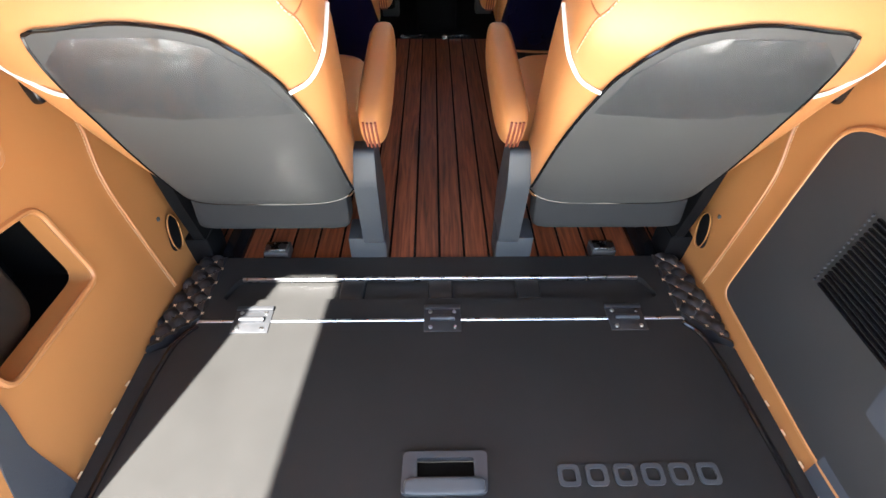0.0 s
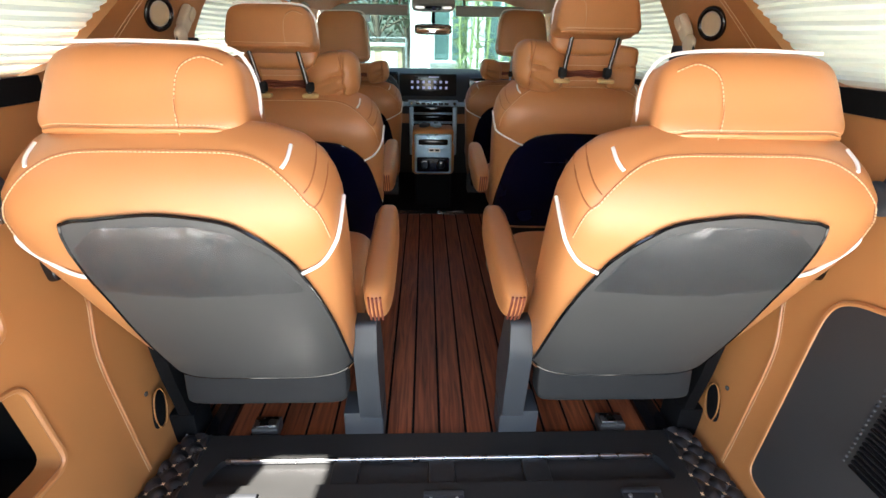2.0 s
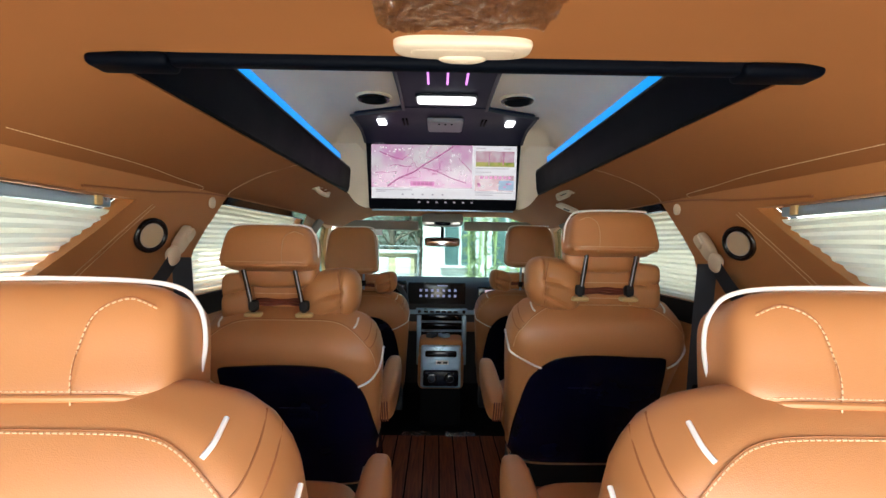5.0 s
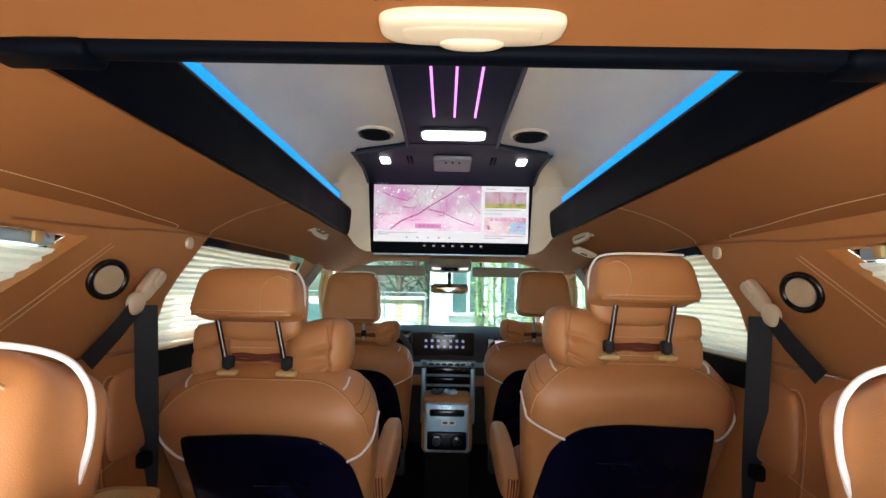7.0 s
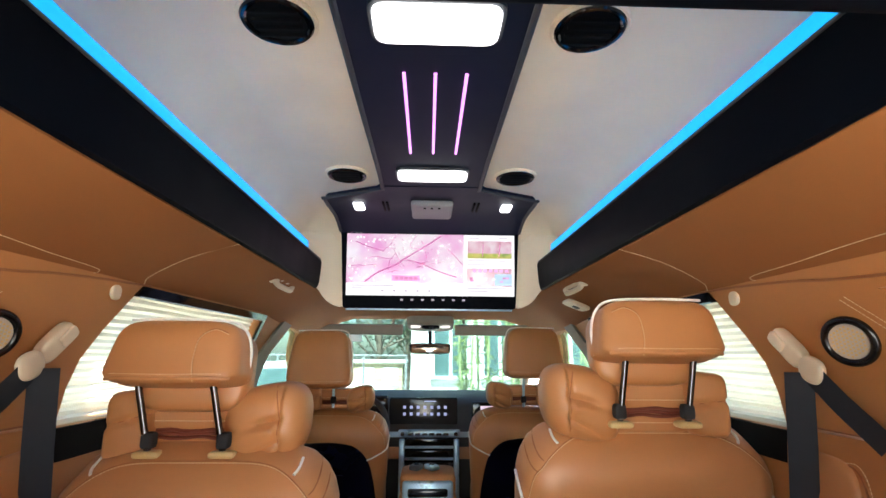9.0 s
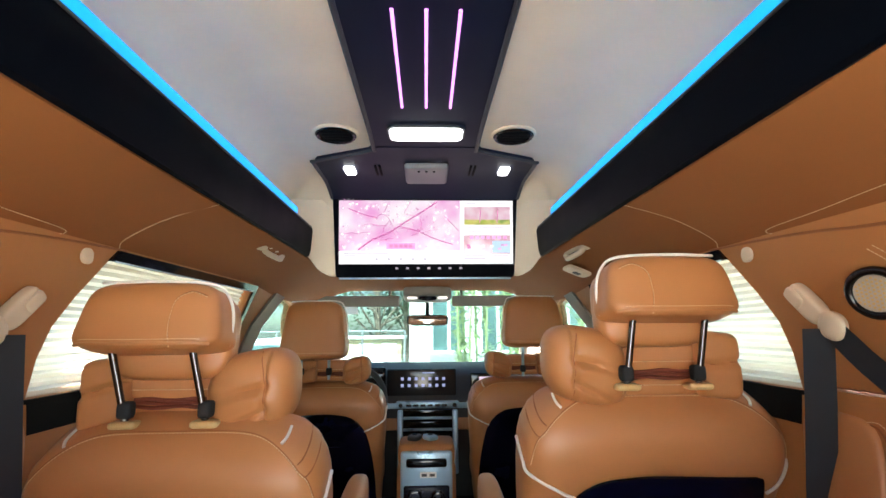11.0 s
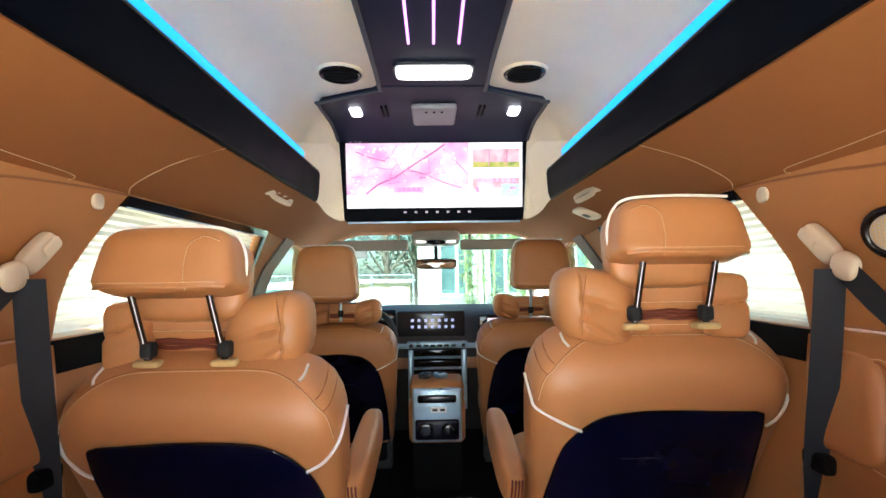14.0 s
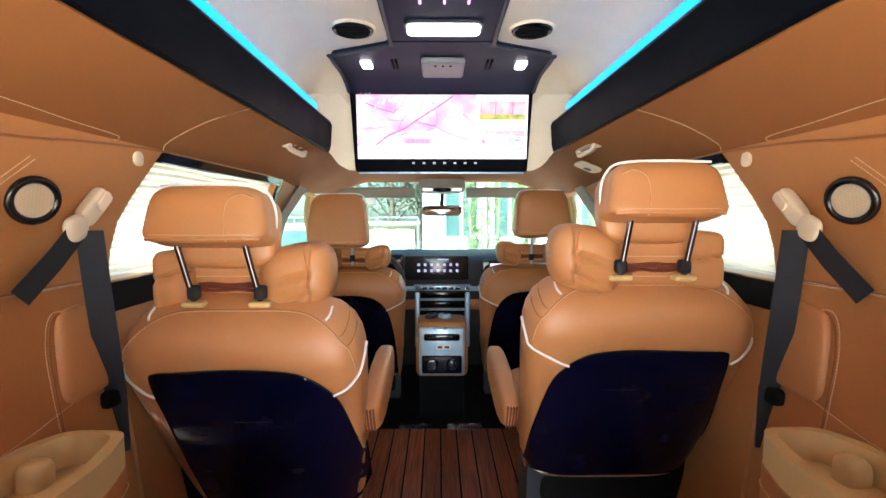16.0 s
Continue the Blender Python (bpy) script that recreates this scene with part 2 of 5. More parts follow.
def smooth_line(pts, n=12):
    """Points on a soft curve through pts."""
    pts = [Vector(p) for p in pts]
    out = []
    for i in range(len(pts) - 1):
        p0, p1, p2, p3 = pts[max(i - 1, 0)], pts[i], pts[i + 1], pts[min(i + 2, len(pts) - 1)]
        for k in range(n):
            t = k / n
            out.append(0.5 * (2 * p1 + (p2 - p0) * t + (2 * p0 - 5 * p1 + 4 * p2 - p3) * t * t + (3 * p1 - p0 - 3 * p2 + p3) * t ** 3))
    return out + [pts[-1]]


def stitches(pts, pitch=0.008, length=0.0052, r=0.0009, bm=None):
    """A row of short thread dashes along a line."""
    bm = bm or bmesh.new()
    pts = [Vector(p) for p in pts]
    acc, nxt = 0.0, 0.0
    for a, b in zip(pts, pts[1:]):
        seg = (b - a).length
        while seg > 1e-6 and nxt <= acc + seg:
            p = a.lerp(b, (nxt - acc) / seg)
            d = (b - a) / seg
            tube([p - d * length / 2, p + d * length / 2], r, 4, bm)
            nxt += pitch
        acc += seg
    return bm


def inside(p, loop):
    c = False
    for (x0, y0), (x1, y1) in zip(loop, loop[1:] + loop[:1]):
        if (y0 > p[1]) != (y1 > p[1]) and p[0] < (x1 - x0) * (p[1] - y0) / (y1 - y0) + x0:
            c = not c
    return c


def rounded(loop, r, n=5):
    """A 2D loop with its corners rounded; r is one radius or one for each corner."""
    out = []
    for i, p in enumerate(loop):
        p, a, b = Vector(p), Vector(loop[i - 1]), Vector(loop[(i + 1) % len(loop)])
        rr = r[i] if isinstance(r, (list, tuple)) else r
        ra, rb = min(rr, (a - p).length * 0.48), min(rr, (b - p).length * 0.48)
        if rr <= 0:
            out.append(tuple(p))
            continue
        s, e = p + (a - p).normalized() * ra, p + (b - p).normalized() * rb
        for k in range(n + 1):
            t = k / n
            out.append(tuple((1 - t) ** 2 * s + 2 * t * (1 - t) * p + t * t * e))
    return out


def dense(loop, step):
    out = []
    for a, b in zip(loop, loop[1:] + loop[:1]):
        a, b = Vector(a), Vector(b)
        n = max(1, int((b - a).length / step))
        out += [tuple(a.lerp(b, k / n)) for k in range(n)]
    return out


def sheet(loop, holes, to3, thick, step=0.05, bm=None):
    """A plate with holes, cut out of a plane and laid on a surface: to3(u, v) gives its place, thick the offset of its back."""
    bm = bm or bmesh.new()
    loops = [dense(l, step) for l in [loop, *holes]]
    co, edges = [], []
    for l in loops:
        s = len(co)
        co += l
        edges += [(s + i, s + (i + 1) % len(l)) for i in range(len(l))]
    us, vs = [p[0] for p in loop], [p[1] for p in loop]
    u = min(us) + step * 0.5
    while u < max(us):
        v = min(vs) + step * 0.5
        while v < max(vs):
            if inside((u, v), loops[0]) and not any(inside((u, v), h) for h in loops[1:]):
                if min((p[0] - u) ** 2 + (p[1] - v) ** 2 for p in co[:len(edges)]) > (0.35 * step) ** 2:
                    co.append((u, v))
            v += step
        u += step
    vout, _, fout, *_ = geometry.delaunay_2d_cdt([Vector(p) for p in co], edges, [], 0, 1e-6)
    top = [bm.verts.new(to3(p[0], p[1])) for p in vout]
    th = thick if callable(thick) else (lambda a, b: Vector(thick))
    bot = [bm.verts.new(Vector(to3(p[0], p[1])) + th(p[0], p[1])) for p in vout]
    count = {}
    for f in fout:
        c = ((vout[f[0]][0] + vout[f[1]][0] + vout[f[2]][0]) / 3, (vout[f[0]][1] + vout[f[1]][1] + vout[f[2]][1]) / 3)
        if not inside(c, loops[0]) or any(inside(c, h) for h in loops[1:]):
            continue
        bm.faces.new([top[i] for i in f])
        bm.faces.new([bot[i] for i in reversed(f)])
        for a, b in zip(f, (*f[1:], f[0])):
            k = (min(a, b), max(a, b))
            count[k] = count.get(k, 0) + 1
    for (a, b), n in count.items():
        if n == 1:
            bm.faces.new((top[a], top[b], bot[b], bot[a]))
    for v in [v for v in bm.verts if not v.link_faces]:
        bm.verts.remove(v)
    return bm


def strip(profile, y0, y1, axis="y", bm=None, ny=1):
    """An open or closed cross-section of (x, z) points drawn out along y."""
    bm = bm or bmesh.new()
    rows = []
    for k in range(ny + 1):
        y = y0 + (y1 - y0) * k / ny
        rows.append([bm.verts.new((x, y, z)) for x, z in profile])
    for a, b in zip(rows, rows[1:]):
        for i in range(len(profile) - 1):
            bm.faces.new((a[i], a[i + 1], b[i + 1], b[i]))
    return bm


# ---- structure: floor, side walls, roof ----
def wall_x(z):
    """Half width of the cabin at a height."""
    return float(np.interp(z, [0, 0.45, 0.9, 1.0, 1.18, 1.3], [0.695, 0.74, 0.80, 0.795, 0.725, 0.68]))


floor = tagged(new("floor"), "dark teak strip floor with black seams", "floor", kind="structure")
part("floor_base", block(-0.80, 0.80, 0.45, 2.785, -0.03, -0.004, 0), BLACK_MATT, floor)
part("front_carpet", block(-0.78, 0.78, 2.785, 4.15, -0.05, -0.006, 0), BLACK_MATT, floor)
ground = part("ground", block(-60, 60, -60, 60, -0.55, -0.5, 0), material("concrete_yard", (0.45, 0.44, 0.41), 0.9, noise_scale=0.7, vary=0.15, bump=0.2, bump_scale=30))
tagged(ground, "pale grey concrete yard under the van", "ground", kind="structure")

SIDES = (("left", -1), ("right", 1))
CUBBY = rounded([(0.43, 0.253), (0.70, 0.245), (0.692, 0.435), (0.60, 0.450), (0.43, 0.455)], 0.03)
SLOT = rounded([(0.40, 0.515), (0.715, 0.52), (0.725, 0.64), (0.40, 0.67)], 0.03)
QUARTER = [(0.42, 0.905), (0.90, 0.905), (1.04, 0.918), (1.14, 0.945), (1.22, 0.99), (1.30, 1.05), (1.385, 1.125), (0.42, 1.135)]
DOORWIN = [(1.70, 0.845), (2.735, 0.845), (2.735, 1.168), (1.835, 1.175), (1.775, 1.06), (1.725, 0.93)]
FRONTWIN = [(2.86, 0.80), (3.62, 0.78), (3.62, 0.88), (3.42, 1.12), (3.20, 1.15)]
for word, s in SIDES:
    def at_wall(y, z, s=s):
        return (s * wall_x(z), y, z)

    def out(y, z, s=s):
        return Vector((s * 0.05, 0, 0))

    w = tagged(new("wall_" + word), "tan leather side trim of the van with cream stitching", "wall", kind="structure")
    part("lower_trim", sheet([(0.20, -0.02), (1.685, -0.02), (1.685, 0.845), (1.66, 0.86), (-0.06, 0.875), (0.06, 0.5)], [CUBBY, SLOT] if s < 0 else [], at_wall, out, 0.06), TRIM_LEATHER, w)
    if s < 0:
        for lp in (CUBBY, SLOT):
            part("opening_edge", tube([at_wall(y, z) for y, z in dense(lp, 0.02)], 0.006, 7, closed=True), LEATHER, w, "raised tan leather edge")
    part("pillar_trim", sheet([(-0.06, 0.88), (1.66, 0.865), (1.70, 0.845), (2.735, 0.845), (2.80, 0.845), (2.80, 1.19), (0.16, 1.19)], [QUARTER, [(1.703, 0.853), *DOORWIN[1:]]], at_wall, out, 0.06), TRIM_LEATHER, w)
    part("door_trim", sheet([(1.69, -0.02), (2.80, -0.02), (2.80, 0.843), (1.69, 0.843)], [], lambda y, z, s=s: (s * (wall_x(z) - 0.005), y, z), out, 0.08), TRIM_LEATHER, w)
    part("front_door_trim", sheet([(2.80, -0.05), (4.15, -0.05), (4.15, 0.75), (3.62, 1.0), (3.45, 1.19), (2.80, 1.19)], [FRONTWIN], at_wall, out, 0.08), TRIM_LEATHER, w)
    # dark frames in the window openings
    for nm, lp in (("quarter_window", QUARTER), ("door_window", DOORWIN)):
        win = tagged(new("window_" + word + ("_rear" if nm[0] == "q" else "_middle")), "side window with a black frame behind a pleated blind", "window", kind="structure")
        cy, cz = sum(p[0] for p in lp) / len(lp), sum(p[1] for p in lp) / len(lp)
        grow = [(cy + (y - cy) * 1.03, cz + (z - cz) * 1.06) for y, z in lp]
        inner = [(cy + (y - cy) * 0.97, cz + (z - cz) * 0.90) for y, z in lp]
        part("frame", sheet(grow, [inner], lambda y, z, s=s: (s * (wall_x(z) + 0.055), y, z), (s * 0.02, 0, 0), 0.08), BLACK_GLOSS, win)
        y0, y1, z0, z1 = (0.42, 1.02, 0.868, 0.914) if nm[0] == "q" else (1.70, 2.74, 0.785, 0.852)
        part("sill", sheet([(y0, z0), (y1, z0), (y1, z1), (y0, z1)], [], lambda y, z, s=s: (s * (wall_x(z) - 0.007), y, z), (s * 0.015, 0, 0), 0.1), BLACK_MATT, win, "black window sill")
        pane = part("pane", sheet(grow, [], lambda y, z, s=s: (s * (wall_x(z) + 0.08), y, z), (s * 0.004, 0, 0), 0.1), GLASS, win)
        pane.visible_shadow = False
        if nm[0] == "d":
            part("upper_track", sheet([(1.815, 1.146), (2.745, 1.146), (2.745, 0.86), (2.772, 0.86), (2.775, 1.172), (1.83, 1.172)], [], lambda y, z, s=s: (s * (wall_x(z) - 0.010), y, z), (s * 0.008, 0, 0), 0.05), BLACK_GLOSS, win, "black blind track round the window")
            part("track_edge", tube([(s * (wall_x(1.146) - 0.012), y, 1.146) for y in (1.83, 2.2, 2.74)], 0.0022, 6), SILVER, win, "thin bright track edge")
    part("belt_pillar", sheet(rounded([(2.74, 0.84), (2.87, 0.84), (3.19, 1.165), (3.03, 1.165)], 0.012), [], lambda y, z, s=s: (s * (wall_x(z) - 0.014), y, z), (s * 0.012, 0, 0), 0.05), VISOR, w, "pale grey door pillar trim")
    win = tagged(new("window_" + word + "_front"), "clear front door window", "window", kind="structure")
    pane = part("pane", sheet(FRONTWIN, [], lambda y, z, s=s: (s * (wall_x(z) + 0.02), y, z), (s * 0.004, 0, 0), 0.1), TINTED, win)


def blind(name, label, s, z0, z1, rear, front):
    """A pleated blind; rear(z) and front(z) give its ends."""
    bm = bmesh.new()
    n = int((z1 - z0) / 0.0085)
    prev = None
    for i in range(n + 1):
        z = z0 + (z1 - z0) * i / n
        x = s * (wall_x(z) + 0.026 + (0.004 if i % 2 else -0.004) + 0.0015 * math.sin(i * 1.7))
        a, b = rear(z), front(z)
        row = [bm.verts.new((x + s * 0.002 * math.sin(k * 1.3 + i), a + (b - a) * k / 10, z + 0.002 * math.sin(k * 0.9 + i * 0.4))) for k in range(11)]
        if prev:
            for k in range(10):
                bm.faces.new((prev[k], prev[k + 1], row[k + 1], row[k]))
        prev = row
    ob = thing(name, label, "window blind", "pleated window blinds")
    part("cloth", bm, BLIND, ob, "pleated translucent cloth", smooth=False)
    x = s * (wall_x(z0) + 0.026)
    part("bottom_bar", block(x - 0.007, x + 0.007, rear(z0), front(z0), z0 - 0.012, z0 + 0.002, 0.003), IVORY, ob)
    x = s * (wall_x(z1) + 0.02)
    part("head_rail", block(x - 0.012, x + 0.012, rear(z1), front(z1) - 0.04, z1 + 0.002, z1 + 0.024, 0.003), SILVER, ob, "pale aluminium head rail")
    for k in range(3):
        y = rear(z1) + (front(z1) - rear(z1)) * (0.3 + 0.3 * k)
        part("clip", block(x - s * 0.018, x - s * 0.008, y, y + 0.02, z1 + 0.004, z1 + 0.026, 0.003), BEIGE, ob)
    return ob


for word, s in SIDES:
    look_ = "sunlit white pleated blind closed over the window" if s < 0 else "cream pleated blind closed over the window"
    blind("window_blind", look_, s, 0.915, 1.098, lambda z: 0.44, lambda z: float(np.interp(z, [0.905, 0.918, 0.945, 0.99, 1.05, 1.125], [0.92, 1.05, 1.15, 1.23, 1.31, 1.395])))
    blind("window_blind", look_, s, 0.852, 1.160, lambda z: float(np.interp(z, [0.845, 0.93, 1.06, 1.175], [1.695, 1.72, 1.77, 1.83])), lambda z: 2.725)

# headliner: flat in the middle, falling softly to the windows
OPEN = rounded([(-0.496, 0.93), (0.496, 0.93), (0.496, 2.76), (-0.496, 2.76)], 0.01)


def liner_z(x, y):
    a = max(0.0, abs(x) - 0.47)
    return 1.285 - 0.115 * (a / 0.27) ** 1.4 - 0.06 * max(0, min(1, (y - 2.7) / 1.0)) + 0.012 * max(0, min(1, (0.93 - y) / 0.1))


ceiling = part("ceiling", sheet([(-0.755, 0.15), (0.755, 0.15), (0.755, 2.83), (0.74, 3.2), (0.70, 3.72), (-0.70, 3.72), (-0.74, 3.2), (-0.755, 2.83)], [OPEN], lambda x, y: (x, y, liner_z(x, y)), (0, 0, 0.03), 0.07), HEADLINER)
tagged(ceiling, "tan suede headliner with a wide roof opening", "ceiling", kind="structure")
# unseen outer roof box, added to keep sky light from leaking in
roof = part("roof_shell", block(-0.86, 0.86, 0.18, 3.75, 1.66, 1.70, 0.01), BLACK_MATT)
tagged(roof, "unseen outer roof of the van, closed against daylight", "roof", kind="structure")
for word, s in SIDES:
    p = part("roof_side_" + word, block(s * 0.80, s * 0.86, 0.18, 3.75, 1.15, 1.66, 0), BLACK_MATT)
    tagged(p, "unseen outer roof side, closed against daylight", "roof", kind="structure")
p = part("roof_front", block(-0.80, 0.80, 3.70, 3.75, 1.245, 1.66, 0), BLACK_MATT)
tagged(p, "unseen roof front above the windscreen, closed against daylight", "roof", kind="structure")
p = part("roof_back", block(-0.80, 0.80, 0.16, 0.20, 1.20, 1.70, 0), BLACK_MATT)
tagged(p, "unseen roof edge above the tailgate, closed against daylight", "roof", kind="structure")
# raised cream roof vault: long coves, flat top, rear and front end walls
vault = tagged(new("roof_vault"), "raised cream suede roof vault with rounded coves", "ceiling", kind="structure")
arc = [(0.575, 1.375), (0.575, 1.48)] + [(0.455 + 0.12 * math.cos(a), 1.50 + 0.12 * math.sin(a)) for a in [radians(d) for d in range(0, 91, 10)]]
prof = [(-x, z) for x, z in arc] + [(x, z) for x, z in reversed(arc)]
bm = strip(prof, 0.90, 2.60, ny=4)
# the front end turns down towards the screen
rows = []
for k in range(9):
    a = radians(90 * k / 8)
    rows.append((2.60 + 0.15 * math.sin(a), 0.15 * (1 - math.cos(a))))
prev = None
for y, dz in rows:
    row = [bm.verts.new((x * (1 - 0.25 * dz), y, min(z, 1.62 - dz) if z > 1.40 else z)) for x, z in prof]
    if prev:
        for i in range(len(prof) - 1):
            bm.faces.new((prev[i], prev[i + 1], row[i + 1], row[i]))
    prev = row
low = [bm.verts.new((max(-0.47, min(0.47, v.co.x)), 2.752, 1.26)) for v in prev]
for i in range(len(prof) - 1):
    bm.faces.new((prev[i], prev[i + 1], low[i + 1], low[i]))
bmesh.ops.remove_doubles(bm, verts=bm.verts, dist=0.0005)
part("vault_lining", bm, CREAM, vault)
part("vault_back", block(-0.60, 0.60, 0.89, 0.905, 1.30, 1.63, 0), CREAM, vault)
for word, s in SIDES:
    lp = rounded([(0.385, 1.215), (0.415, 1.212), (0.46, 1.236), (0.492, 1.29), (0.56, 1.34), (0.56, 1.52), (0.385, 1.56)], [0.01, 0.03, 0.04, 0.03, 0.02, 0.02, 0.02])
    part("vault_corner", sheet(lp, [], lambda x, z, s=s: (s * x, 2.748 - 0.115 * max(0.0, (x - 0.40) / 0.15) ** 1.7, z), (0, 0.03, 0), 0.02), CREAM, vault, "rounded cream cove beside the screen")
    # dark side trim with the light strip on its edge
    sec = [(0.488, 1.280), (0.478, 1.284), (0.471, 1.31), (0.466, 1.390), (0.470, 1.402), (0.480, 1.406), (0.59, 1.406), (0.59, 1.315), (0.50, 1.315), (0.494, 1.284), (0.488, 1.280)]
    trim = tagged(new("trim_roof_" + word), "navy black roof side trim with a blue light strip", "trim", kind="structure")
    bm = strip([(s * x, z) for x, z in sec], 0.93, 2.645, ny=6)
    bmesh.ops.holes_fill(bm, edges=[e for e in bm.edges if len(e.link_faces) == 1], sides=0)
    part("side_trim", bm, ROOF_BLACK, trim)
    x0, x1 = sorted((s * 0.478, s * 0.513))
    part("light_strip", block(x0, x1, 0.97, 2.46, 1.395, 1.444, 0.010, 3), LED_BLUE, trim, "glowing blue light strip")
    part("strip_edge", tube([(s * 0.467, 0.95, 1.400), (s * 0.467, 2.62, 1.400)], 0.003, 8), GREY_PLASTIC, trim, "grey edge bead")
lip = tagged(new("trim_roof_rear"), "black plastic rail across the rear of the roof opening", "trim", kind="structure")
part("rail", block(-0.50, 0.50, 0.902, 0.93, 1.274, 1.30, 0.008, 3), ROOF_BLACK, lip)
for s in (-1, 1):
    x0, x1 = sorted((s * 0.40, s * 0.515))
    part("rail_end", block(x0, x1, 0.893, 0.94, 1.268, 1.288, 0.009, 3), ROOF_BLACK, lip)

# ---- cargo floor behind the rear seats ----
cargo = thing("cargo_cover", "black plastic cargo floor cover with three steel hinges", "cargo cover")
part("front_panel", sheet([(-0.60, 0.752), (0.60, 0.752), (0.60, 0.975), (-0.60, 0.975)], [rounded([(-0.57, 0.82), (0.57, 0.82), (0.545, 0.895), (-0.545, 0.895)], 0.02)], lambda x, y: (x, y, 0.03), (0, 0, -0.03), 0.08), CARGO_BLACK, cargo)
part("tray", sheet(rounded([(-0.572, 0.818), (0.572, 0.818), (0.547, 0.897), (-0.547, 0.897)], 0.02), [], lambda x, y: (x, y, 0.012), (0, 0, -0.012), 0.08), CARGO_BLACK, cargo)
for x in (-0.270, -0.036, 0.198):
    part("rib", block(x, x + 0.066, 0.822, 0.893, 0.01, 0.026, 0.006, 3), CARGO_BLACK, cargo)
# highlight along the recess edge, made as an added bright bar
part("rail", block(-0.535, 0.535, 0.888, 0.897, 0.02, 0.034, 0.004, 3), STEEL, cargo, "bright bar standing in for the recess edge highlight")
lid = part("lid", sheet([(-0.675, -0.16), (0.675, -0.16), (0.665, 0.40), (0.645, 0.68), (0.60, 0.747), (-0.60, 0.747), (-0.645, 0.68), (-0.665, 0.40)], [rounded([(-0.066, 0.345), (0.066, 0.345), (0.066, 0.41), (-0.066, 0.41)], 0.006)], lambda x, y: (x, y, 0.03), (0, 0, -0.03), 0.08), CARGO_BLACK, cargo)
part("seam_rod", tube([(-0.665, 0.75, 0.028), (0.665, 0.75, 0.028)], 0.005, 8), STEEL, cargo, "thin steel hinge rod")
for s in (-1, 1):
    part("edge_bead", tube(smooth_line([(s * 0.668, -0.16, 0.031), (s * 0.655, 0.40, 0.031), (s * 0.638, 0.66, 0.031), (s * 0.60, 0.735, 0.031)]), 0.007, 8), BLACK_GLOSS, cargo)
    # quilted side strips with cream stitches
    bm = sheet([(s * 0.60, 0.752), (s * 0.69, 0.66), (s * 0.695, 0.76), (s * 0.665, 0.975), (s * 0.60, 0.975)], [], lambda x, y, s=s: (x, y, 0.030 + 0.013 * abs(math.sin((s * x - 0.60 + y - 0.67) / 0.052 * math.pi) * math.sin((s * x - 0.60 - y + 0.67) / 0.052 * math.pi)) ** 0.5), (0, 0, -0.028), 0.007)
    q = part("quilted_strip", bm, QUILT, cargo, "black quilted leather strip with cream stitches")
    bm = bmesh.new()
    for k in range(-1, 12):
        for e in range(0, 4):
            gx, gy = 0.60 + e * 0.026, 0.67 + k * 0.026
            if (e + k) % 2 or gy < 0.752 - (gx - 0.60) + 0.004 or gx > 0.688 - 0.115 * max(0, gy - 0.76) or gy > 0.97:
                continue
            for d in (-1, 1):
                tube([(s * (gx - 0.0035), gy - d * 0.0035, 0.0335), (s * (gx + 0.0035), gy + d * 0.0035, 0.0335)], 0.0011, 5, bm)
    part("stitching", bm, THREAD, q)
    bm = sheet([(s * 0.678, -0.16), (s * 0.72, -0.16), (s * 0.70, 0.66), (s * 0.65, 0.68), (s * 0.668, 0.40)], [], lambda x, y: (x, y, 0.024), (0, 0, -0.024), 0.04)
    part("side_strip", bm, BLACK_FABRIC, cargo)
    bm = bmesh.new()
    for k in range(9):
        y = 0.05 + 0.065 * k
        tube([(s * 0.694, y, 0.034), (s * 0.690, y + 0.012, 0.037)], 0.002, 5, bm)
    part("stitching", bm, THREAD, cargo)
for x in (-0.47, 0.0, 0.46):
    h = part("hinge", block(x - 0.046, x + 0.046, 0.712, 0.792, 0.029, 0.0335, 0.003), HINGE_STEEL, cargo, "steel hinge with screws")
    part("barrel", tube([(x - 0.03, 0.75, 0.037), (x + 0.03, 0.75, 0.037)], 0.0075, 10), HINGE_STEEL, h)
    part("cap_bar", block(x - 0.046, x + 0.046, 0.779, 0.793, 0.032, 0.039, 0.003), HINGE_STEEL, h)
    for dx in (-0.03, 0.03):
        for dy in (-0.026, 0.022):
            part("screw", disc(bmesh.new(), pose(x + dx, 0.75 + dy, 0.0355), 0.0055, 0.004, 0.004, 10), STEEL, h)
hd = part("handle", sheet(rounded([(-0.085, 0.335), (0.077, 0.335), (0.082, 0.415), (-0.082, 0.415)], 0.012), [rounded([(-0.055, 0.366), (0.055, 0.366), (0.055, 0.402), (-0.055, 0.402)], 0.006)], lambda x, y: (x, y, 0.041), (0, 0, -0.012), 0.04), GREY_PLASTIC, cargo, "slate grey recessed pull handle")
part("handle_well", block(-0.064, 0.064, 0.346, 0.408, 0.001, 0.006, 0), BLACK_MATT, hd)
part("grip_ledge", superbox(bmesh.new(), 0.076, 0.016, 0.009, pose(-0.003, 0.349, 0.040, 14, 0, 0), 5, 8), GREY_PLASTIC, hd, "sloping grip ledge")
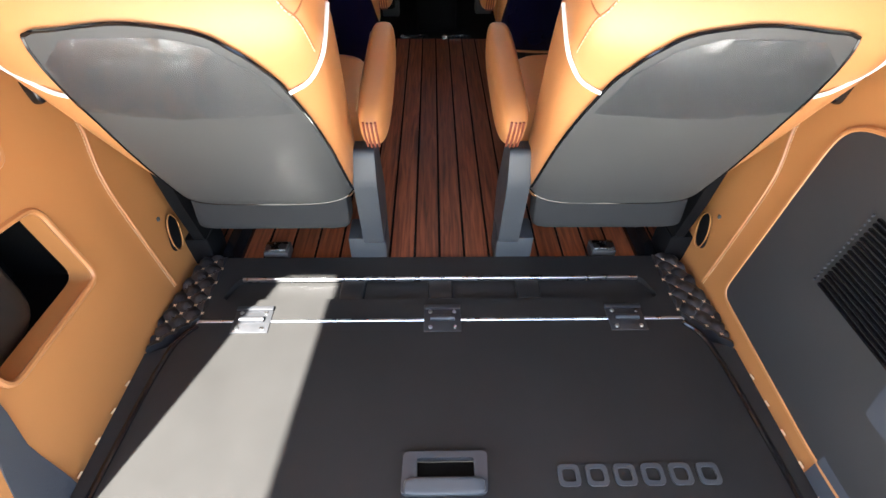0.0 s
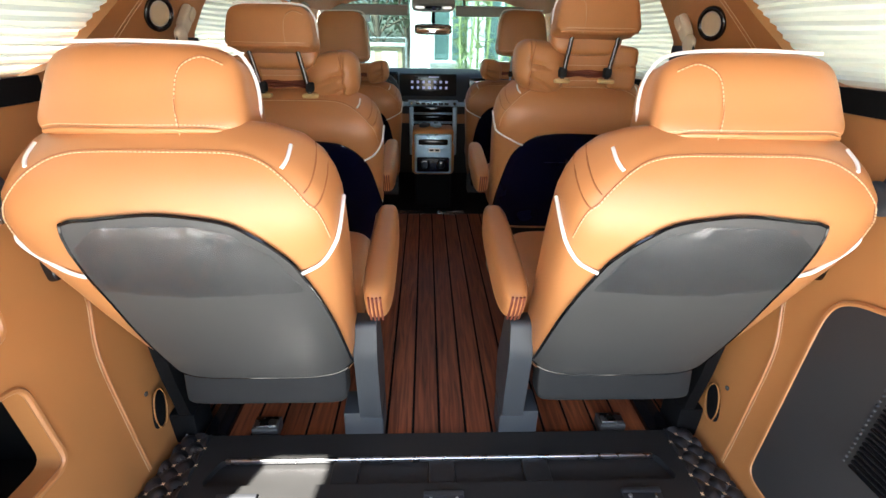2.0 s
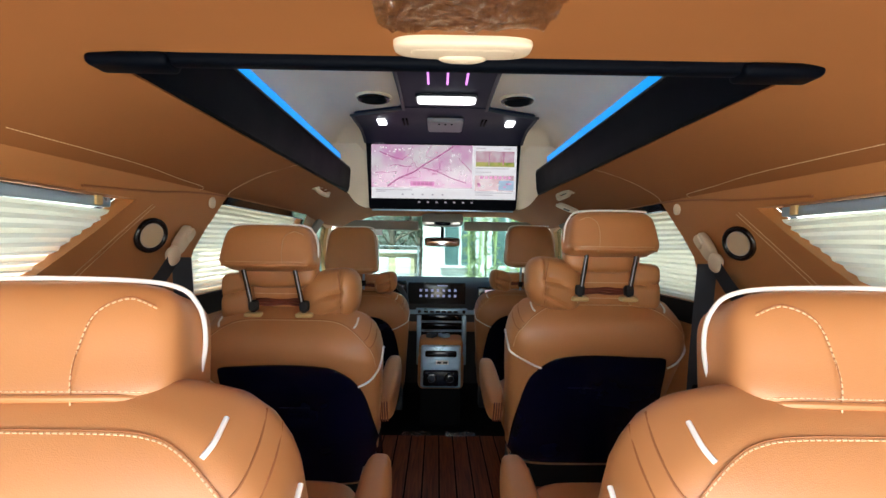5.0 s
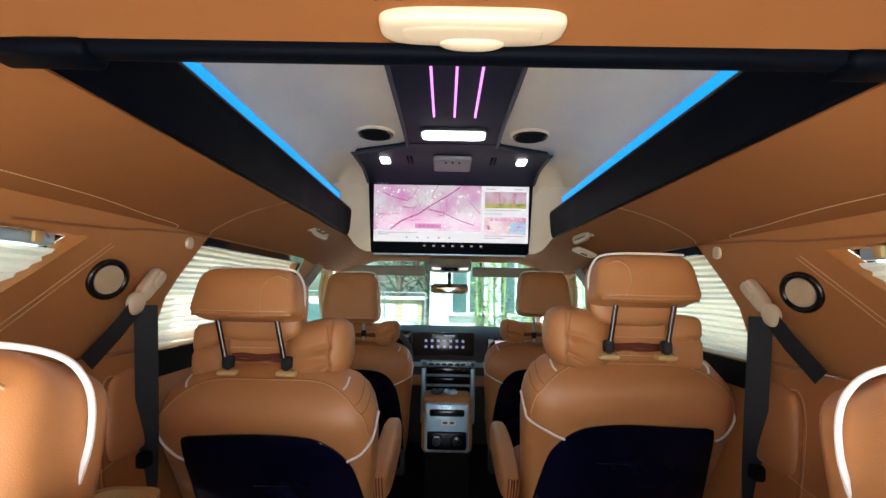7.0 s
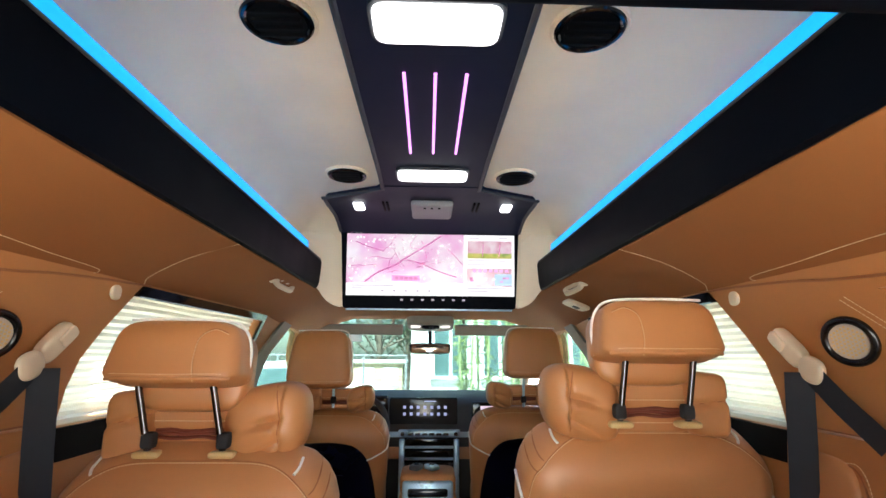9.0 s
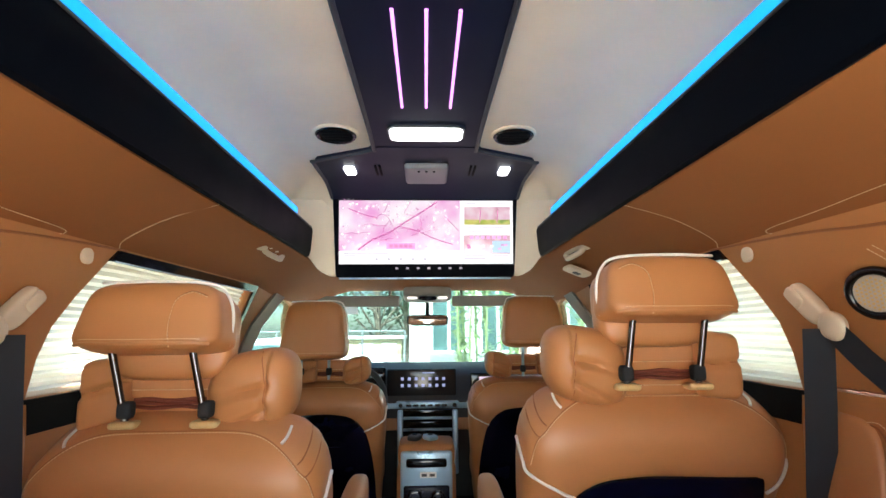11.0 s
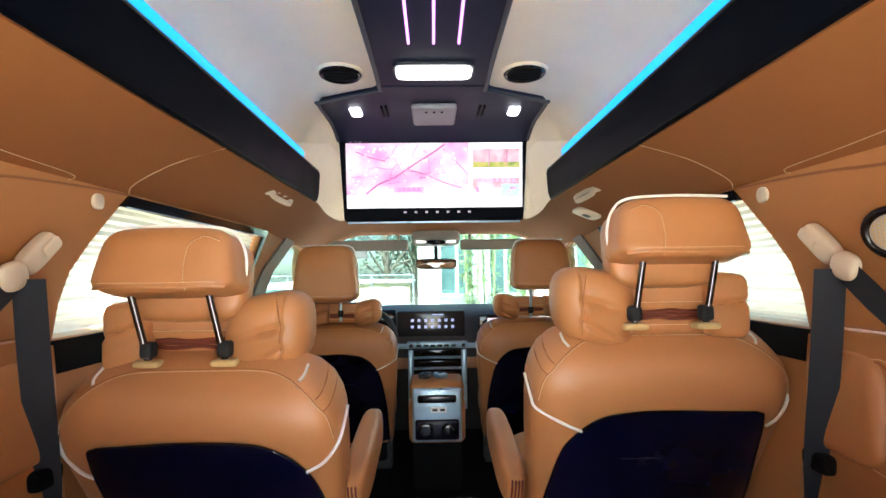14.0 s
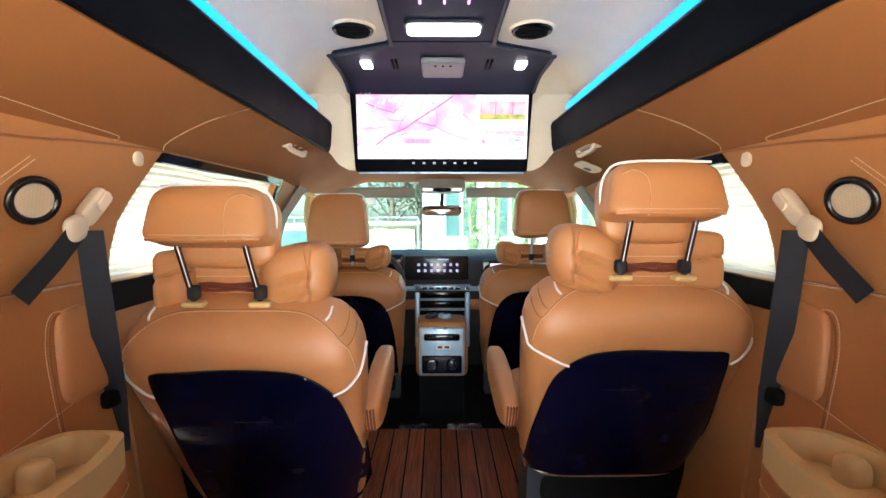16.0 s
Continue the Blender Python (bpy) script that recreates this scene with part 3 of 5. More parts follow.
# raised shapes where the maker's lettering stands
for k in range(6):
    x0 = 0.215 + k * 0.054
    part("emblem_block", sheet(rounded([(x0, 0.348), (x0 + 0.042, 0.348), (x0 + 0.042, 0.389), (x0, 0.389)], 0.012), [rounded([(x0 + 0.008, 0.356), (x0 + 0.034, 0.356), (x0 + 0.034, 0.381), (x0 + 0.008, 0.381)], 0.008)], lambda x, y: (x, y, 0.0345), (0, 0, -0.005), 0.05), GREY_PLASTIC, cargo)

# ---- seats ----
A_LEVELS = [0, 0.03, 0.08, 0.16, 0.24, 0.32, 0.40, 0.47, 0.53, 0.566, 0.596, 0.620, 0.637, 0.649, 0.655]
HX = [0.222, 0.230, 0.236, 0.243, 0.251, 0.259, 0.267, 0.273, 0.274, 0.269, 0.256, 0.233, 0.197, 0.148, 0.08]
HB = [0.075, 0.088, 0.095, 0.098, 0.100, 0.101, 0.101, 0.101, 0.098, 0.093, 0.086, 0.073, 0.055, 0.034, 0.012]
CB = [-0.045, -0.045, -0.045, -0.045, -0.045, -0.046, -0.048, -0.048, -0.050, -0.052, -0.058, -0.067, -0.076, -0.083, -0.088]
CX = [-0.012, -0.011, -0.01, -0.008, -0.006, -0.004, -0.002, 0, 0, 0, 0, 0, 0, 0, 0]
POW = 4.2


class Back:
    """The backrest's shape: x across (outboard +), a up along it, b to its rear."""

    def __init__(self, s, lean, hz, scale=1.0, wide=1.0, shift=0.0):
        self.s, self.th, self.hz, self.k, self.wide, self.shift = s, radians(lean), hz, scale, wide, shift

    def to3(self, x, a, b):
        x, a, b = x * self.k, a * self.k, b * self.k
        return Vector((self.s * x, -a * math.sin(self.th) - b * math.cos(self.th), self.hz + a * math.cos(self.th) - b * math.sin(self.th)))

    def dims(self, a):
        hx, hb, cb, cx = [float(np.interp(a, A_LEVELS, q)) for q in (HX, HB, CB, CX)]
        return hx * self.wide, hb, cb, cx + self.shift

    def rear(self, x, a, lift=0.0):
        hx, hb, cb, cx = self.dims(a)
        q = max(0.0, 1 - min(1, abs((x - cx) / hx)) ** POW)
        return self.to3(x, a, cb + hb * q ** (1 / POW) + lift)

    def edge(self, u, a, lift=0.0):
        """A point round the section: u 0 inboard side, 1 rear middle, 2 outboard side, 3 front."""
        hx, hb, cb, cx = self.dims(a)
        ang = math.pi - u * math.pi / 2
        c, n = math.cos(ang), math.sin(ang)
        return self.to3(cx + (hx + lift) * math.copysign(abs(c) ** (2 / POW), c), a, cb + (hb + lift) * math.copysign(abs(n) ** (2 / POW), n))

    def mesh(self):
        bm = bmesh.new()
        fine = []
        for a, b in zip(A_LEVELS, A_LEVELS[1:]):
            fine += [a, (a + b) / 2]
        fine.append(A_LEVELS[-1])
        rows = [[bm.verts.new(self.edge(4 * k / 48, a)) for k in range(48)] for a in fine]
        for r0, r1 in zip(rows, rows[1:]):
            for k in range(48):
                bm.faces.new((r0[k], r0[(k + 1) % 48], r1[(k + 1) % 48], r1[k]))
        bm.faces.new(rows[0])
        bm.faces.new(rows[-1])
        return bm


def headrest_parts(seat, s, centre, tilt, hx, hy, hz, name="headrest", piping=True, label="", taper=0.085, arch=True):
    m = pose(*centre, tilt, 0, 0)
    bm = superbox(bmesh.new(), hx, hy, hz, None, 5.2, 18)

    def sag(z):
        """The rear face hangs over at its foot and leans in at its head."""
        return 0.014 * max(0.0, z / hz) ** 2 - 0.013 * max(0.0, -z / hz) ** 2.5

    for v in bm.verts:
        f = max(0.0, v.co.y / hy)
        x, y, z = v.co
        rear = max(0.0, -y / hy)
        v.co.x = x * (1 + 0.08 * f) * (1 - taper * z / hz)
        v.co.y += rear * (0.012 * (x / hx) ** 2 + sag(z))
        v.co.z += 0.006 * (x / hx) ** 2 * max(0.0, -z / hz) * rear
        v.co = m @ v.co
    h = part(name, bm, LEATHER, seat, label)

    def face(x, z, lift=0.003):
        q = max(0.0, 1 - min(1, abs(x / hx)) ** 5.2 - min(1, abs(z / hz)) ** 5.2) ** (1 / 5.2)
        return m @ Vector((x * (1 - taper * z / hz), -(hy * q) - lift + q * (0.012 * (x / hx) ** 2 + sag(z)), z + q * 0.006 * (x / hx) ** 2 * max(0.0, -z / hz)))

    inn = -s
    line = [face(inn * hx * 0.42, -hz * 0.93, 0.006), face(inn * hx * 0.41, -hz * 0.6, 0.0045), face(inn * hx * 0.40, -hz * 0.2), face(inn * hx * 0.46, hz * 0.35), face(inn * hx * 0.66, hz * 0.62), face(inn * hx * 0.86, hz * 0.5)]
    line = smooth_line(line, 10)
    if arch:
        part("stitching", stitches(line, 0.0065, 0.0042, 0.0009), THREAD, h)
        part("seam", tube([v + Vector((0, 0.001, 0.002)) for v in line], 0.0007, 5), DARK_THREAD, h)
    low = smooth_line([face(hx * (-0.86 + 1.72 * i / 10), -hz * 0.86, 0.001) for i in range(11)], 4)
    part("bottom_seam", tube(low, 0.0042, 8), LEATHER, h)
    part("bottom_stitching", stitches([v + Vector((0, -0.003, 0.008)) for v in low], 0.006, 0.004, 0.0007), THREAD, h)
    if piping:
        top = [m @ Vector((inn * hx * 1.02, hy * 0.35, -hz * 0.75)), m @ Vector((inn * hx * 1.04, hy * 0.30, hz * 0.1)), m @ Vector((inn * hx * 0.955, hy * 0.1, hz * 0.74)), m @ Vector((inn * hx * 0.76, -hy * 0.35, hz * 0.985)), m @ Vector((0, -hy * 0.62, hz * 0.992)), m @ Vector((-inn * hx * 0.76, -hy * 0.55, hz * 0.97))]
        part("piping", tube(smooth_line(top, 10), 0.0030, 8), PIPING, h, "white leather piping")
    return h


def build_seat(label, group, s, x, y, lean, hz, shell, panel=(0.152, 0.092, -0.24, 0.603), wide=1.0, shift=0.0, scale=1.0, armrest=True, film=False, base=True, arm_z=0.500):
    seat = thing("seat", label, "car seat", group, at=(s * x, y, 0))
    bk = Back(s, lean, hz, scale, wide, shift)
    back = part("backrest", bk.mesh(), LEATHER, seat)
    # rear shell: rounded widely on the aisle side
    ob_, ot, xi_, top = panel
    loop = [(xi_, 0.05), (xi_ + 0.005, top - 0.30), (xi_ + 0.028, top - 0.13), (xi_ + 0.056, top - 0.06), (xi_ + 0.105, top - 0.015), (xi_ + 0.17, top), (0.0, top + 0.003), (ot - 0.05, top - 0.004), (ot - 0.011, top - 0.010), (ot + 0.001, top - 0.032), (ot + (ob_ - ot) * 0.3, top - 0.17), (ob_, 0.05)]
    loop = [(v.x, v.y) for v in smooth_line([Vector((u, w, 0)) for u, w in loop], 6)]
    lp = dense(loop, 0.02)
    part("rear_shell", sheet(lp, [], lambda u, v: bk.rear(u, v, 0.006), (0, 0.012, 0), 0.022), shell, back, "dark plastic seat back shell")
    part("shell_edge", tube([bk.rear(u, v, 0.005) for u, v in dense(loop, 0.01)], 0.003, 6, closed=True), BLACK_GLOSS, back)
    if film:
        f = [(xi_ + 0.032, top - 0.165), (xi_ + 0.040, top - 0.13), (xi_ + 0.062, top - 0.066), (xi_ + 0.11, top - 0.024), (xi_ + 0.17, top - 0.01), (ot - 0.05, top - 0.014), (ot - 0.008, top - 0.05), (ot + 0.012, top - 0.15), (0.0, top - 0.172), (-0.12, top - 0.166)]
        part("plastic_film", sheet(f, [], lambda u, v: bk.rear(u, v, 0.009 + 0.003 * noise.noise((u * 30, v * 45, s))), (0, -0.0006, 0), 0.012), FILM, back, "wrinkled clear protective film")
    # piping from the sides to the shell, short bars on the shoulders, seams
    for sgn in (-1, 1):
        def ed(u, a, lift=0.003):
            return bk.edge(u if sgn < 0 else 2 - u, a, lift)

        drop = max(0.0, top - 0.475)
        px = xi_ + float(np.interp(drop, [0.015, 0.06, 0.13, 0.3], [0.105, 0.056, 0.028, 0.005])) if sgn < 0 else ot + (ob_ - ot) * 0.15
        pts = [ed(-0.02, 0.532), ed(0.12, 0.522), ed(0.27, 0.506), bk.rear(px + sgn * 0.035, 0.485, 0.004), bk.rear(px + sgn * 0.004, 0.475, 0.006)]
        part("piping", tube(smooth_line(pts, 8), 0.0034, 8), PIPING, back, "white leather piping")
        part("shoulder_bar", tube(smooth_line([ed(u, a) for u, a in ((0.33, 0.632), (0.22, 0.6335), (0.1, 0.6345), (0.0, 0.635))], 5), 0.0030, 8), PIPING, back, "short white piping bar")
    line = []
    half = [0.262, 0.256, 0.248, 0.236, 0.22, 0.20, 0.18, 0.155, 0.125, 0.09, 0.05, 0.0]
    rise = [float(np.interp(-h / 0.95, [-q for q in HX[8:]], A_LEVELS[8:])) for h in half]
    rise = [min(r, 0.6475 - 0.0875 * (h / 0.262) ** 5) for h, r in zip(half, rise)]
    for u, r in [(-h, r) for h, r in zip(half, rise)] + [(h, r) for h, r in zip(half[-2::-1], rise[-2::-1])]:
        line.append(bk.rear(bk.shift + u * wide, r, 0.0022))
    line = smooth_line(line, 4)
    part("stitching", stitches(line, 0.0065, 0.0042, 0.0010), THREAD, back)
    part("seam", tube([v + Vector((0, 0.0015, 0.003)) for v in line], 0.0008, 5), DARK_THREAD, back)
    for k in range(2):
        pts = [bk.edge(u, a - 0.02 * k, 0.0006) for u, a in ((0.33, 0.606), (0.18, 0.609), (0.0, 0.611), (-0.2, 0.612))]
        part("shoulder_crease", tube(smooth_line(pts, 4), 0.0014, 5), DARK_THREAD, back)
    if not film:
        part("pocket_slit", tube([bk.rear(-0.09, 0.40, 0.0062), bk.rear(0.0, 0.40, 0.0062)], 0.0008, 5), SHELL, back)
    if base:
        part("lower_flap", superbox(bmesh.new(), 0.192, 0.035, 0.058, pose(s * (shift - 0.008), -0.012, hz - 0.022, -8, 0, 0), 10, 10), BLACK_FABRIC if film else BLACK_MATT, seat, "black padded flap")
        part("pull_tab", block(s * -0.028 - 0.012, s * -0.028 + 0.012, -0.05, -0.03, hz - 0.072, hz - 0.055, 0.003), SHELL, seat)
        cush = superbox(bmesh.new(), 0.20, 0.20, 0.07, pose(s * -0.04, 0.29, 0.345 + hz - 0.25, 6, 0, 0), 5, 10)
        part("seat_cushion", cush, LEATHER, seat)
        part("seat_frame", block(-0.18, 0.13, 0.10, 0.47, 0.12, 0.30 + hz - 0.25, 0.02) if s > 0 else block(-0.13, 0.18, 0.10, 0.47, 0.12, 0.30 + hz - 0.25, 0.02), BLACK_MATT, seat)
        # aisle-side grey cover and leg, outboard black bracket
        xi = -0.205 if not film else -0.255
        bm = sheet(rounded([(-0.015, 0.085), (0.10, 0.085), (0.11, 0.20), (0.04, hz + 0.13), (-0.035, hz + 0.145), (-0.05, hz + 0.06)], 0.02), [], lambda yy, zz: (s * (xi - 0.035), yy, zz), (s * 0.055, 0, 0), 0.08)
        bmesh.ops.bevel(bm, geom=[e for e in bm.edges if e.is_boundary], offset=0.004, segments=2, affect="EDGES")
        part("recliner_cover", bm, GREY_PLASTIC, seat)
        part("leg", block(s * (xi - 0.038), s * (xi + 0.065), -0.005, 0.085, 0.0, 0.10, 0.006), GREY_PLASTIC, seat)
        part("leg_bolt", block(s * (xi - 0.0), s * (xi + 0.02), -0.010, 0.0, 0.095, 0.105, 0.002), BLACK_MATT, seat)
        xo = 0.198
        bm = sheet(rounded([(0.0, 0.09), (0.08, 0.09), (0.06, hz + 0.02), (-0.02, hz + 0.20), (-0.055, hz + 0.16), (-0.03, hz - 0.02)], 0.015), [], lambda yy, zz: (s * xo, yy, zz), (s * 0.03, 0, 0), 0.08)
        part("outer_bracket", bm, BLACK_MATT, seat)
        part("leg", block(s * (xo - 0.005), s * (xo + 0.06), 0.0, 0.09, 0.0, 0.095, 0.006), BLACK_MATT, seat)
    if armrest:
        bm = superbox(bmesh.new(), 0.033, 0.225, 0.060, None, 3.6, 14)
        for v in bm.verts:
            t = (v.co.y + 0.225) / 0.45
            if v.co.z < 0:
                v.co.z *= 1.0 - 0.25 * t
            v.co.y += -0.025 * (v.co.z / 0.06) * (1 - t)
        am = pose(s * -0.300, 0.105, arm_z, 6, 0, 0)
        for v in bm.verts:
            v.co = am @ v.co
        arm = part("armrest", bm, LEATHER, seat)
        for k in (-1.5, -0.5, 0.5, 1.5):
            line = [am @ Vector((k * 0.008, -0.2255 - 0.025 * zz / 0.06 + 0.016 * (zz / 0.06) ** 4 + 0.002 * abs(k), zz)) for zz in (-0.038, -0.022, 0, 0.022, 0.042)]
            part("pleat", tube(smooth_line(line, 5), 0.0026, 6), PLEAT, arm, "dark red pleat")
        line = [am @ Vector((s * 0.0315, yy, 0.032)) for yy in (-0.18, -0.1, 0, 0.1, 0.17)]
        part("stitching", stitches(line, 0.006, 0.004, 0.0008), THREAD, arm)
    return seat, bk


for word, s in SIDES:
    seat, bk = build_seat("tan leather rear seat with grey shell and white piping", "third row seats", s, 0.445, 0.98, 29, 0.25, SHELL, panel=(0.158, 0.122, -0.232, 0.594), wide=0.91, shift=-0.014, film=True)
    headrest_parts(seat, s, (s * 0.022, -0.172, 0.899), -22, 0.150, 0.062, 0.074)
    part("headrest_neck", block(s * 0.02 - 0.05, s * 0.02 + 0.05, -0.19, -0.14, 0.80, 0.88, 0.01), LEATHER, seat)
MIDDLE = {-1: (0.493, 1.90, 27, 0.20, (0.14, 0.16, -0.285, 0.55), 1.0, -0.028), 1: (0.487, 1.975, 26, 0.24, (0.25, 0.205, -0.25, 0.52), 1.03, 0.0)}
for word, s in SIDES:
    x, y, lean, hz, pan, wide, shift = MIDDLE[s]
    seat, bk = build_seat("tan leather captain seat with navy shell and armrest", "second row seats", s, x, y, lean, hz, NAVY_SHELL, panel=pan, wide=wide, shift=shift, arm_z=0.50 if s < 0 else 0.475)
    zt = 0.955 + (0.055 if s > 0 else 0)
    dy = 1.66 + (0.03 if s > 0 else 0) - y
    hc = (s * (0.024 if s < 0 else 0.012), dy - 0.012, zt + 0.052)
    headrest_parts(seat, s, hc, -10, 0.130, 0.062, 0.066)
    part("front_pad", superbox(bmesh.new(), 0.118, 0.040, 0.085, pose(hc[0] - s * 0.012, hc[1] + 0.055, hc[2] - 0.035, -8, 0, 0), 4.5, 12), LEATHER, seat)
    for px in (-0.075, 0.075):
        foot = Vector((px, dy, zt - 0.148))
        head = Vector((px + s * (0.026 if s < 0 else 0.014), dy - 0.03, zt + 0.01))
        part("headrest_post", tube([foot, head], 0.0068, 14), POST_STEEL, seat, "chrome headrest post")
        part("post_plate", block(px - 0.026, px + 0.026, dy - 0.018, dy + 0.018, zt - 0.152, zt - 0.138, 0.007, 3), BEIGE, seat, "beige post collar")
        part("post_collar", superbox(bmesh.new(), 0.013, 0.013, 0.016, pose(px, dy - 0.003, zt - 0.118), 5, 5), BLACK_FABRIC, seat)
FRONT = {-1: (0.47, 3.16, 22, 0.13), 1: (0.49, 3.22, 20, 0.13)}
for word, s in SIDES:
    x, y, lean, hz = FRONT[s]
    seat, bk = build_seat("tan leather front seat with black shell", "front seats", s, x, y, lean, hz, NAVY_SHELL, panel=(0.19, 0.17, -0.245, 0.555), armrest=False, scale=0.965, shift=-0.022)
    hcx, hcz, hw, hh = (0.032, 0.982, 0.138, 0.131) if s < 0 else (0.016, 1.016, 0.134, 0.119)
    headrest_parts(seat, s, (s * hcx, -0.25, hcz), -6, hw, 0.055, hh, taper=0.12, arch=False)
    for px in (-0.034, 0.09):
        part("headrest_post", tube([(s * px, -0.238, 0.765), (s * px, -0.25, 0.92)], 0.0065, 10), SILVER, seat, "chrome headrest post")
        part("post_collar", superbox(bmesh.new(), 0.012, 0.012, 0.016, pose(s * px, -0.24, 0.80), 5, 5), BLACK_FABRIC, seat)


def neck_cushion(x, y, z, s, w, k, label):
    """A padded neck cushion strapped to the headrest posts: flat pad, a fat roll on the aisle side, a boxed end outboard."""
    c = thing("neck_cushion", label, "cushion", "neck cushions", at=(x, y, z))
    dims = (("pad", 0.0, w, 0.042 * k, 0.052 * k, 7.0), ("roll", -s * w * 0.93, 0.070 * k, 0.060 * k, 0.066 * k, 2.9), ("boxed_end", s * w * 1.02, 0.038 * k, 0.052 * k, 0.056 * k, 6.5))
    for name, cx, hx, hy, hz, p in dims:
        out = -s if name == "roll" else s
        arc, zs = 0.42 * hx * out, 0.10 * hz

        def dent(u, v, name=name, hx=hx, hz=hz, arc=arc, zs=zs):
            d = 0.003 * noise.noise((u * 18 + x * 7, v * 22, 2))
            if name == "roll":
                far = (u - arc) * (1 if arc > 0 else -1)
                near = 1 / (1 + math.exp(far / 0.006)) * math.exp(-(far / 0.085) ** 2)
                d += 0.006 * math.exp(-(far / 0.005) ** 2)
                d += 0.016 * near * math.exp(-((v - zs - 0.12 * far) / 0.009) ** 2) - 0.008 * near * math.exp(-((v - zs + 0.022 + 0.2 * far) / 0.012) ** 2)
                d += 0.011 * near * math.exp(-((v + 0.45 * hz - 0.35 * far) / 0.007) ** 2)
            elif name == "boxed_end":
                d += 0.010 * math.exp(-((v - zs - 0.2 * (u - arc)) / 0.006) ** 2)
            else:
                d += 0.010 * math.exp(-((v + 0.28 * hz) / (0.17 * hz)) ** 2)
            return d

        bm = superbox(bmesh.new(), hx, hy, hz, None, p, 48 if name == "roll" else 28)
        for v in bm.verts:
            if v.co.y < 0:
                v.co.y += dent(v.co.x, v.co.z)
            v.co.x += cx
            v.co.y += -0.012 if name != "pad" else 0.0
            if name == "roll":
                v.co.z += 0.16 * (v.co.x - cx) * -s
            if name == "boxed_end":
                v.co.z += 0.10 * (cx - v.co.x) * s
        ob = part(name, bm, LEATHER, c)

        def on(u, v, lift=0.001, hx=hx, hy=hy, hz=hz, p=p, cx=cx, name=name, dent=dent):
            q = max(0.0, 1 - min(1, abs(u / hx)) ** p - min(1, abs(v / hz)) ** p) ** (1 / p)
            return Vector((u + cx, -hy * q + dent(u, v) - lift + (-0.012 if name != "pad" else 0.0), v + (-0.10 * u * s if name == "boxed_end" else -0.16 * u * s if name == "roll" else 0.0)))

        if name == "pad":
            for v in (0.12, -0.62):
                part("stitching", stitches([on(hx * (-0.7 + 0.14 * i), hz * v, 0.002) for i in range(11)], 0.0065, 0.0042, 0.0010), THREAD, ob)
            for i in range(3):
                v = -0.18 - 0.11 * i
                part("strap", tube(smooth_line([on(hx * (-0.66 + 0.22 * j), hz * (v + 0.03 * math.sin(j * 2 + i)), 0.001) for j in range(7)], 5), 0.0042, 8), PLEAT, ob, "dark red brown gathered strap")
            continue
        line = smooth_line([on(arc * (1.0 - 0.35 * (t / 0.9) ** 2 if t > 0 else 1.0), hz * t, 0.0004) for t in (-0.92, -0.7, -0.45, -0.2, 0.0, 0.1, 0.25, 0.45, 0.7, 0.92)], 5)
        if name == "roll":
            part("seam", tube(line, 0.0011, 6), DARK_THREAD, ob)
            end = -0.92 * hx * out
            part("stitching", stitches([on(0.80 * end, hz * t, 0.002) for t in (-0.8, -0.5, -0.2, 0.0)], 0.0065, 0.0042, 0.0009), THREAD, ob)
        else:
            part("seam", tube(smooth_line([on(hx * (-0.92 + 0.23 * t), zs + 0.2 * (hx * (-0.92 + 0.23 * t) - arc), 0.0004) for t in range(9)], 4), 0.0010, 6), DARK_THREAD, ob)


neck_cushion(-0.483, 1.745, 0.862, -1, 0.142, 1.26, "tan leather neck cushion strapped under a headrest")
neck_cushion(0.478, 1.775, 0.905, 1, 0.142, 1.26, "tan leather neck cushion strapped under a headrest")
neck_cushion(-0.42, 2.99, 0.80, -1, 0.11, 0.92, "brown leather neck cushion on the driver seat")
neck_cushion(0.45, 3.05, 0.815, 1, 0.11, 0.92, "brown leather neck cushion on the passenger seat")

# ---- roof fittings ----
panel = thing("roof_console", "black roof console with lamps, sensor and purple light lines", "roof console")
part("spine", sheet(rounded([(-0.175, 0.94), (0.175, 0.94), (0.175, 2.26), (-0.175, 2.26)], 0.005), [], lambda x, y: (x, y, 1.603), (0, 0, 0.022), 0.15), SPINE_BLACK, panel)
head = [(-0.175, 2.255), (0.175, 2.255), (0.20, 2.30), (0.40, 2.395), (0.415, 2.42), (0.405, 2.60), (0.40, 2.73), (-0.40, 2.73), (-0.405, 2.60), (-0.415, 2.42), (-0.40, 2.395), (-0.20, 2.30)]


def head_z(y):
    return 1.600 - 0.075 * max(0, (y - 2.50) / 0.23) ** 2


part("head", sheet(head, [], lambda x, y: (x, y, head_z(y)), lambda x, y: Vector((0, 0, 1.63 - head_z(y))), 0.05), SPINE_BLACK, panel)
for s in (-1, 1):
    part("edge_trim", tube(smooth_line([(s * 0.178, 0.95, 1.602), (s * 0.178, 1.6, 1.602), (s * 0.178, 2.22, 1.602), (s * 0.20, 2.295, 1.602), (s * 0.40, 2.392, 1.60), (s * 0.418, 2.42, 1.60), (s * 0.408, 2.60, 1.585), (s * 0.402, 2.70, 1.545)], 8), 0.007, 8), GREY_PLASTIC, panel, "slate grey edge trim")
for x in (-0.065, 0.003, 0.071):
    part("light_line", block(x - 0.0035, x + 0.0035, 1.535, 1.955, 1.597, 1.605, 0.002), LED_PURPLE, panel, "thin glowing purple line")
